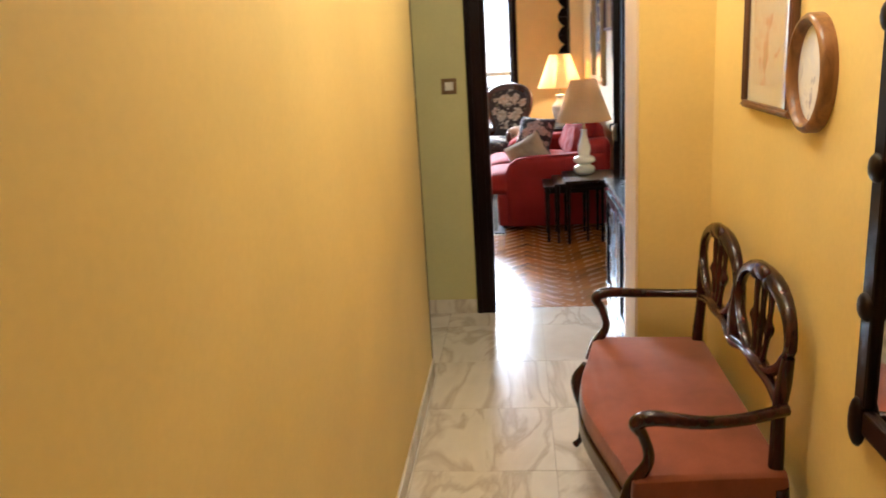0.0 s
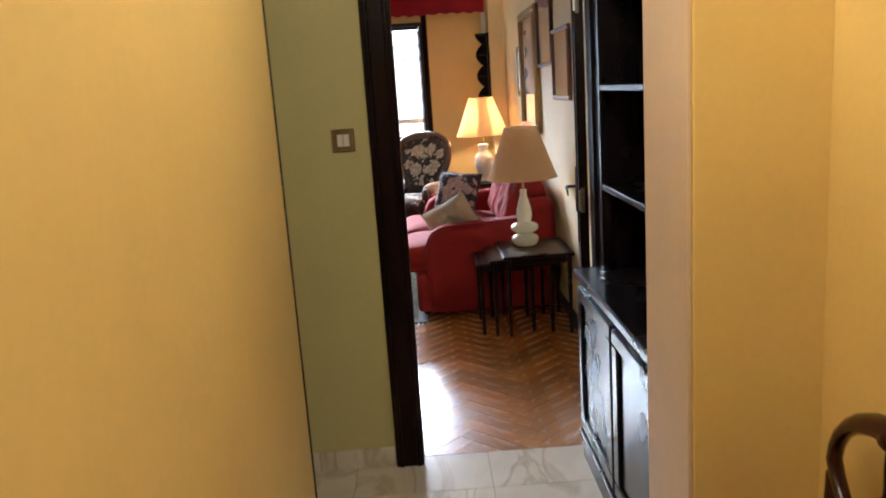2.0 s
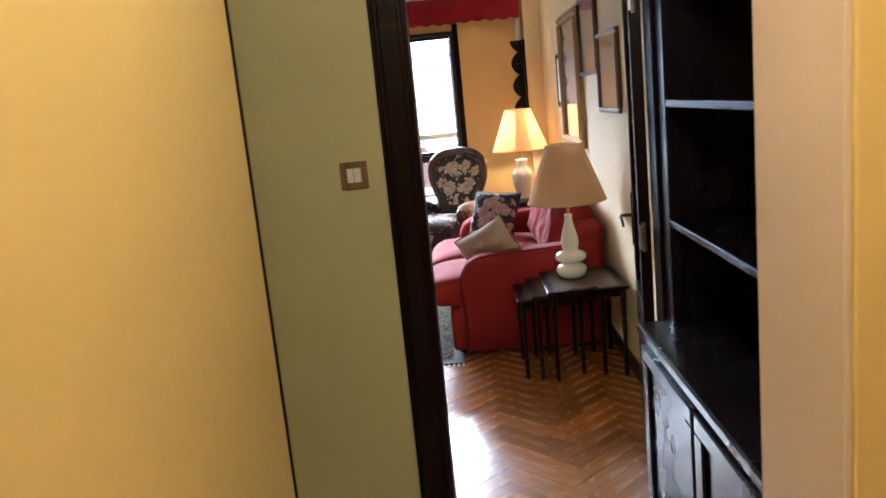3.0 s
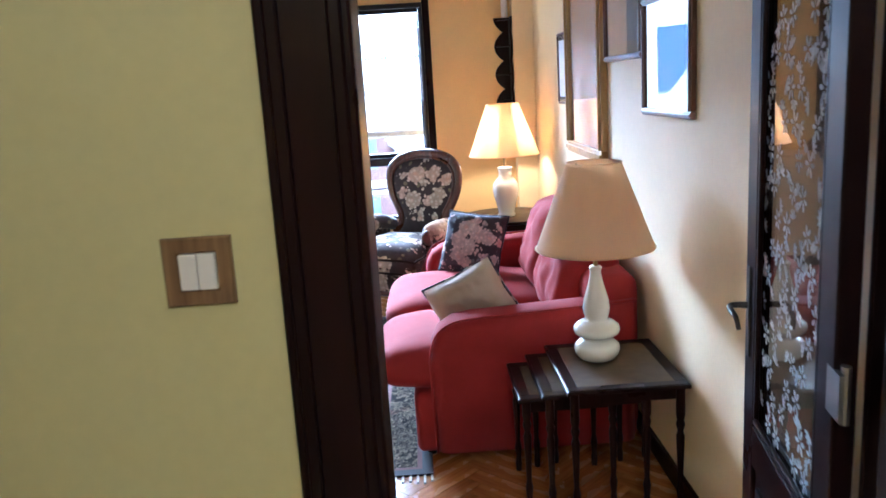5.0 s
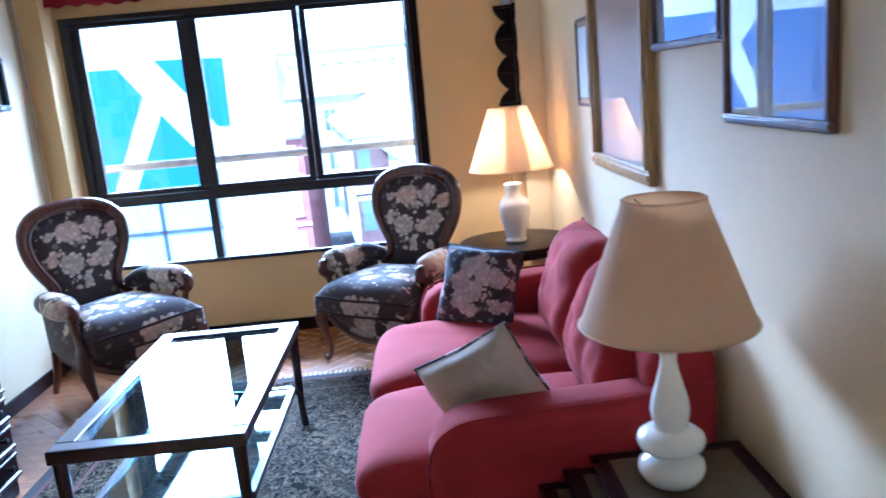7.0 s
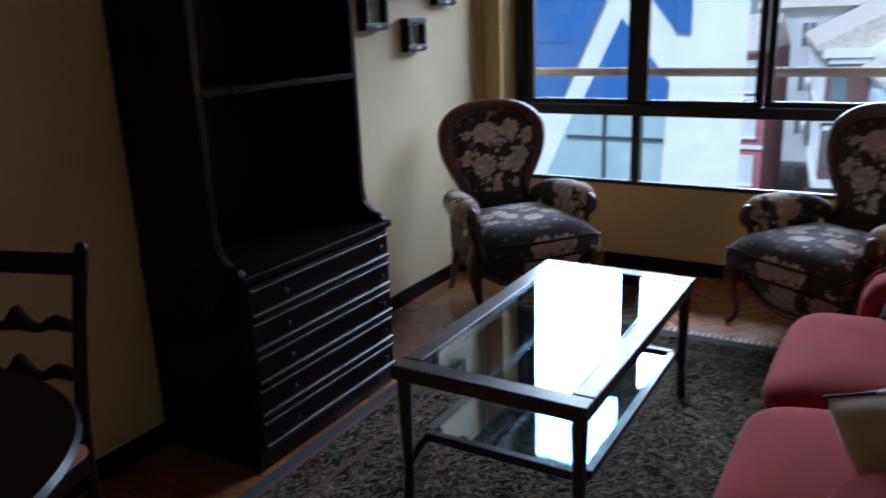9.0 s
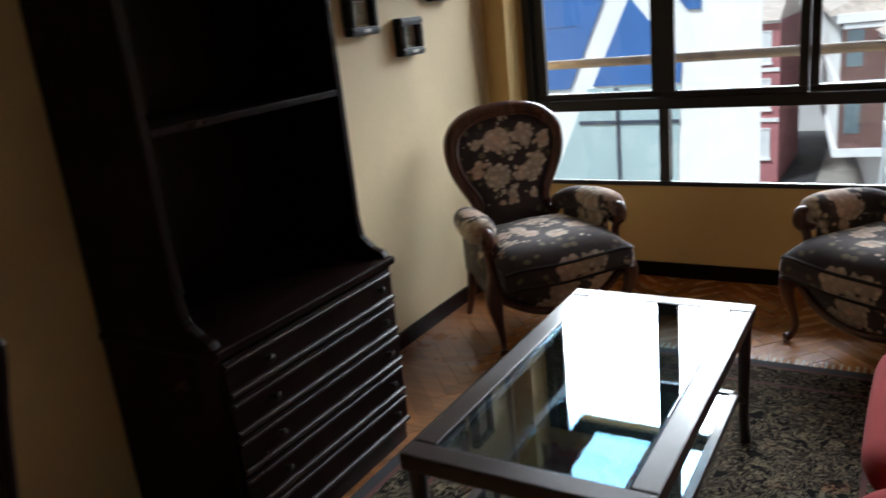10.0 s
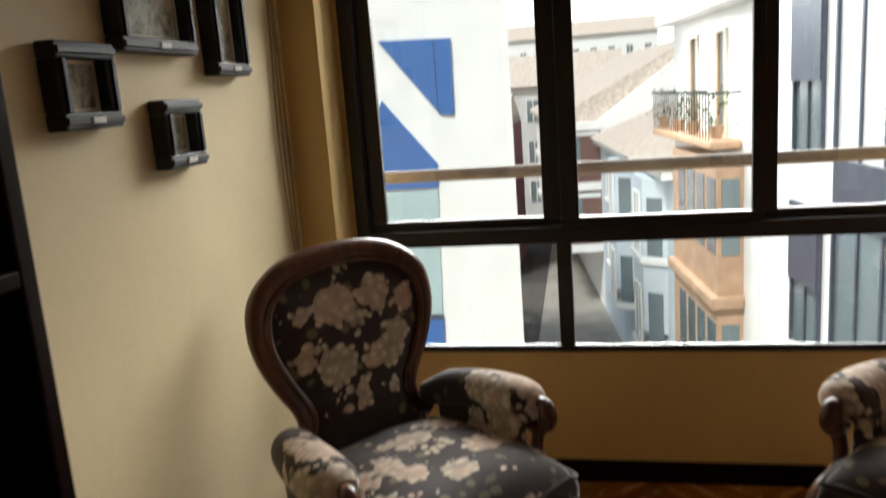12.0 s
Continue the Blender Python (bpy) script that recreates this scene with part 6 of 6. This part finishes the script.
def blue_house():
    h = house("pale_blue_house", "pale blue rendered house with white bay windows", ROW @ pose(10.9, 0, 0), 15.0, 9, -0.9, pale_blue)
    part("roof", prism([(-9.0, -0.89), (0.5, -0.89), (-4.4, 1.0)], 0, 0, 14.9), roof_tile, h)
    part("cornice", box(0.05, 14.95, -0.2, 0.35, -1.18, -0.9, 0.05), white_render, h)
    for bx in (2.4, 7.6):
        bay = part("bay", prism([(bx - 1.3, 0), (bx - 0.8, 0.6), (bx + 0.8, 0.6), (bx + 1.3, 0)], 2, GROUND + 3.2, -1.25), pale_blue, h)
        for z in (-6.0, -3.2):
            part("bay_ledge", prism([(bx - 1.42, 0), (bx - 0.86, 0.70), (bx + 0.86, 0.70), (bx + 1.42, 0)], 2, z - 0.55, z - 0.35, 0.03), white_render, bay)
            window_of(bay, bx, z - 0.3, 0.9, 1.75, 0.6, white_render, far_glass, 1, False)
            w = part("bay_window", box(-0.24, 0.24, -0.02, 0.02, z - 0.3, z + 1.4), far_glass, bay)
            w.matrix_local = pose(bx - 1.05, 0.30, 0, 0, 0, 50)
    for bx in (5.0, 10.4, 12.8):
        for z in (-6.2, -3.4):
            window_of(h, bx, z, 0.9, 1.8, 0, white_render, far_glass, 1)


blue_house()


def brown_house():
    h = house("brown_gallery_house", "house with dark brown glazed galleries, white posts and ledges", ROW @ pose(26.0, 0, 0), 22, 9, -0.1, white_render)
    part("gable", prism([(-9.0, -0.1), (0.0, -0.1), (-4.5, 3.1)], 0, 0.01, 0.35), white_render, h, "white rendered gable wall")
    part("roof", prism([(-9.2, -0.11), (2.2, -0.25), (2.2, -0.05), (-4.5, 3.35), (-9.2, 0.1)], 0, 0.36, 22), roof_tile, h)
    for bx in (0.05, 7.4, 14.7):
        g = part("gallery", box(bx, bx + 7.1, 0, 1.7, GROUND + 3, -0.3), brown_wood, h, "dark brown wooden gallery")
        for z in (-5.9, -3.0, -0.25):
            part("gallery_ledge", box(bx - 0.12, bx + 7.2, 0, 1.92, z - 0.30, z + 0.06), white_render, g)
        for z in (-5.2, -2.35):
            for k in range(6):
                part("gallery_window", box(bx + 0.22 + 1.16 * k, bx + 0.98 + 1.16 * k, 1.69, 1.72, z, z + 1.55), far_glass, g)
                part("gallery_post", box(bx + 1.02 + 1.16 * k, bx + 1.16 + 1.16 * k, 1.69, 1.80, z - 0.55, z + 1.8), white_render, g)
            part("gallery_window", box(bx - 0.02, bx + 0.005, 0.90, 1.52, z, z + 1.5), far_glass, g)
            part("gallery_rail", box(bx - 0.03, bx + 0.004, 0.04, 1.68, z + 1.55, z + 1.75), white_render, g)


brown_house()


def red_house():
    h = house("wine_red_house", "wine red house with white framed windows down the street", pose(-6.2, 50.0, 0, 0, 0, 180), 7.0, 8, -0.5, red_render)
    part("roof", prism([(-8.0, -0.49), (0.4, -0.49), (-4, 1.3)], 0, 0, 7.0), roof_tile, h)
    for z in (-7.6, -5.0, -2.6):
        part("string_course", box(0, 7, -0.01, 0.1, z + 1.95, z + 2.15), white_render, h)
        for x in (0.9, 2.6, 4.3, 6.0):
            window_of(h, x, z, 0.85, 1.55, 0, white_render, blind_white, 1)


red_house()
for nm, x, y, ln, top, mat, lab in (("grey_end_house", 0.5, 66, 10, 1.6, grey_render, "grey house closing the far end of the street"), ("cream_far_house", -13.0, 82, 16, 3.5, cream_render, "cream house with small windows far down the street"), ("white_hill_house", 7.0, 128, 30, 8.5, white_render, "tall white house on the far side of the roofs")):
    h = house(nm, lab, pose(x, y, 0, 0, 0, 180), ln, 10, top, mat)
    part("roof", prism([(-10.0, top + 0.01), (0.5, top + 0.01), (-5, top + 2.4)], 0, 0, ln), roof_tile, h)
    for k in range(int(ln / 2.6)):
        for z in range(int(GROUND) + 2, int(top) - 1, 3):
            window_of(h, 1.4 + 2.6 * k, z, 0.9, 1.6, 0, white_render, far_glass, 1, False)

glow = bpy.data.materials.new("overcast_sky_glow")
glow.use_nodes = True
gt = glow.node_tree
gt.nodes.remove(gt.nodes["Principled BSDF"])
em = gt.nodes.new("ShaderNodeEmission")
em.inputs[1].default_value = 3.0
gt.links.new(ramp(gt, noise_of(gt, coords(gt), 0.02, 4), [(0.3, (0.86, 0.92, 1.0)), (0.7, (0.96, 0.98, 1.0))]), em.inputs[0])
gt.links.new(em.outputs[0], gt.nodes["Material Output"].inputs[0])
structure("backdrop", box(-320, 320, 300, 301, GROUND, 150), glow, "plain white overcast sky far beyond the houses", "sky")

# ---- floor pieces ----
def clip(poly, a, b, c):
    """Keeps the side of a polygon where a x + b y <= c."""
    out = []
    for k, p in enumerate(poly):
        q = poly[(k + 1) % len(poly)]
        dp, dq = a * p[0] + b * p[1] - c, a * q[0] + b * q[1] - c
        if dp <= 0:
            out.append(p)
        if (dp < 0 < dq) or (dq < 0 < dp):
            t = dp / (dp - dq)
            out.append((p[0] + t * (q[0] - p[0]), p[1] + t * (q[1] - p[1])))
    return out


def slab(poly, top, thick, edge=0.0):
    verts = [(x, y, top) for x, y in poly] + [(x, y, top - thick) for x, y in poly]
    n = len(poly)
    faces = [tuple(range(n))] + [(i, i + n, (i + 1) % n + n, (i + 1) % n) for i in range(n)]
    return verts, faces


def piece(name, verts, faces, mat, parent, mesh=None, where=None):
    if mesh is None:
        mesh = bpy.data.meshes.new(name)
        mesh.from_pydata(verts, [], faces)
        mesh.materials.append(mat)
    ob = new(name, mesh)
    ob.parent = parent
    if where is not None:
        ob.matrix_local = where
    return ob, mesh


TX, TY = 0.536, 0.520
for i in range(-4, 3):
    for j in range(-11, 2):
        x0, y0 = 0.392 + i * TX, 4.34 + j * TY
        xa, xb, ya, yb = max(x0 + 0.0012, -1.6), min(x0 + TX - 0.0012, 1.16), max(y0 + 0.0012, -1.2), min(y0 + TY - 0.0012, 5.157)
        if xb - xa < 0.02 or yb - ya < 0.02 or (xb < HALL_L - 0.05 and ya < 3.9):
            continue
        v, f = slab([(xa, ya), (xb, ya), (xb, yb), (xa, yb)], 0.0, 0.006)
        piece("floor_tile", v, f, marble, hall_floor)

PL, PW, gap = 0.40, 0.08, 0.0008
ratio = int(round(PL / PW))
planks = []
c45 = math.sqrt(0.5)
for a in range(-90, 91):
    for b in range(-12, 13):
        ox, oy = a + 2 * ratio * b, a
        for tx0, ty0, tx1, ty1, kind in ((ox, oy, ox + ratio, oy + 1, 0), (ox + ratio, oy + 1 - ratio, ox + ratio + 1, oy + 1, 1)):
            pts = [(tx0 * PW + gap, ty0 * PW + gap), (tx1 * PW - gap, ty0 * PW + gap), (tx1 * PW - gap, ty1 * PW - gap), (tx0 * PW + gap, ty1 * PW - gap)]
            pts = [(-0.5 + c45 * (x - y), 7.7 + c45 * (x + y)) for x, y in pts]
            cx, cy = sum(p[0] for p in pts) / 4, sum(p[1] for p in pts) / 4
            if not (ROOM_L - 0.3 < cx < ROOM_R + 0.3 and 4.85 < cy < WIN_Y + 0.3):
                continue
            for q in ((-1, 0, -(ROOM_L + 0.002)), (1, 0, ROOM_R - 0.002), (0, -1, -5.160), (0, 1, WIN_Y - 0.002)):
                if len(pts) > 2:
                    pts = clip(pts, *q)
            if len(pts) > 2:
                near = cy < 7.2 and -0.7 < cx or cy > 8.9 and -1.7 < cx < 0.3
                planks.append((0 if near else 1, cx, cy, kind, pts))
planks.sort(key=lambda p: p[0])
rest_v, rest_f = [], []
for k, (far, cx, cy, kind, pts) in enumerate(planks):
    rot = radians(45 if kind == 0 else 135)
    loc = [(math.cos(rot) * (x - cx) + math.sin(rot) * (y - cy), -math.sin(rot) * (x - cx) + math.cos(rot) * (y - cy)) for x, y in pts]
    rise = 0.0004 * math.sin(k * 12.9898)
    if k < 300:
        v, f = slab(loc, rise, 0.004)
        piece("parquet_block", v, f, parquet_wood, room_floor, None, Matrix.Translation((cx, cy, 0)) @ Matrix.Rotation(rot, 4, "Z"))
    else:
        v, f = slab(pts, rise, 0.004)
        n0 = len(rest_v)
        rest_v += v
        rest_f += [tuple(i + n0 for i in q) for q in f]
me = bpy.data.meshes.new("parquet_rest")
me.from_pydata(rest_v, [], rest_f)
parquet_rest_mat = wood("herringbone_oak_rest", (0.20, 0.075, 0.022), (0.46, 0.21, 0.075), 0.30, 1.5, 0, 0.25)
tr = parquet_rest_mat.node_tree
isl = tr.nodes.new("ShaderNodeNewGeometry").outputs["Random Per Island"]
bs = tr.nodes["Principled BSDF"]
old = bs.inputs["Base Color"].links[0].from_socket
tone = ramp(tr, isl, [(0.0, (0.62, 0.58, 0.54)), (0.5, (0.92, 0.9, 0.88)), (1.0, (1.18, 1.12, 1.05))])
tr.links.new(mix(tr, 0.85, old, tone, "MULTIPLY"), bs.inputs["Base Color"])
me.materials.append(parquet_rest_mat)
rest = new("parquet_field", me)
rest.parent = room_floor
tagged(rest, "herringbone oak blocks under and round the rug", "", "", "stuff")
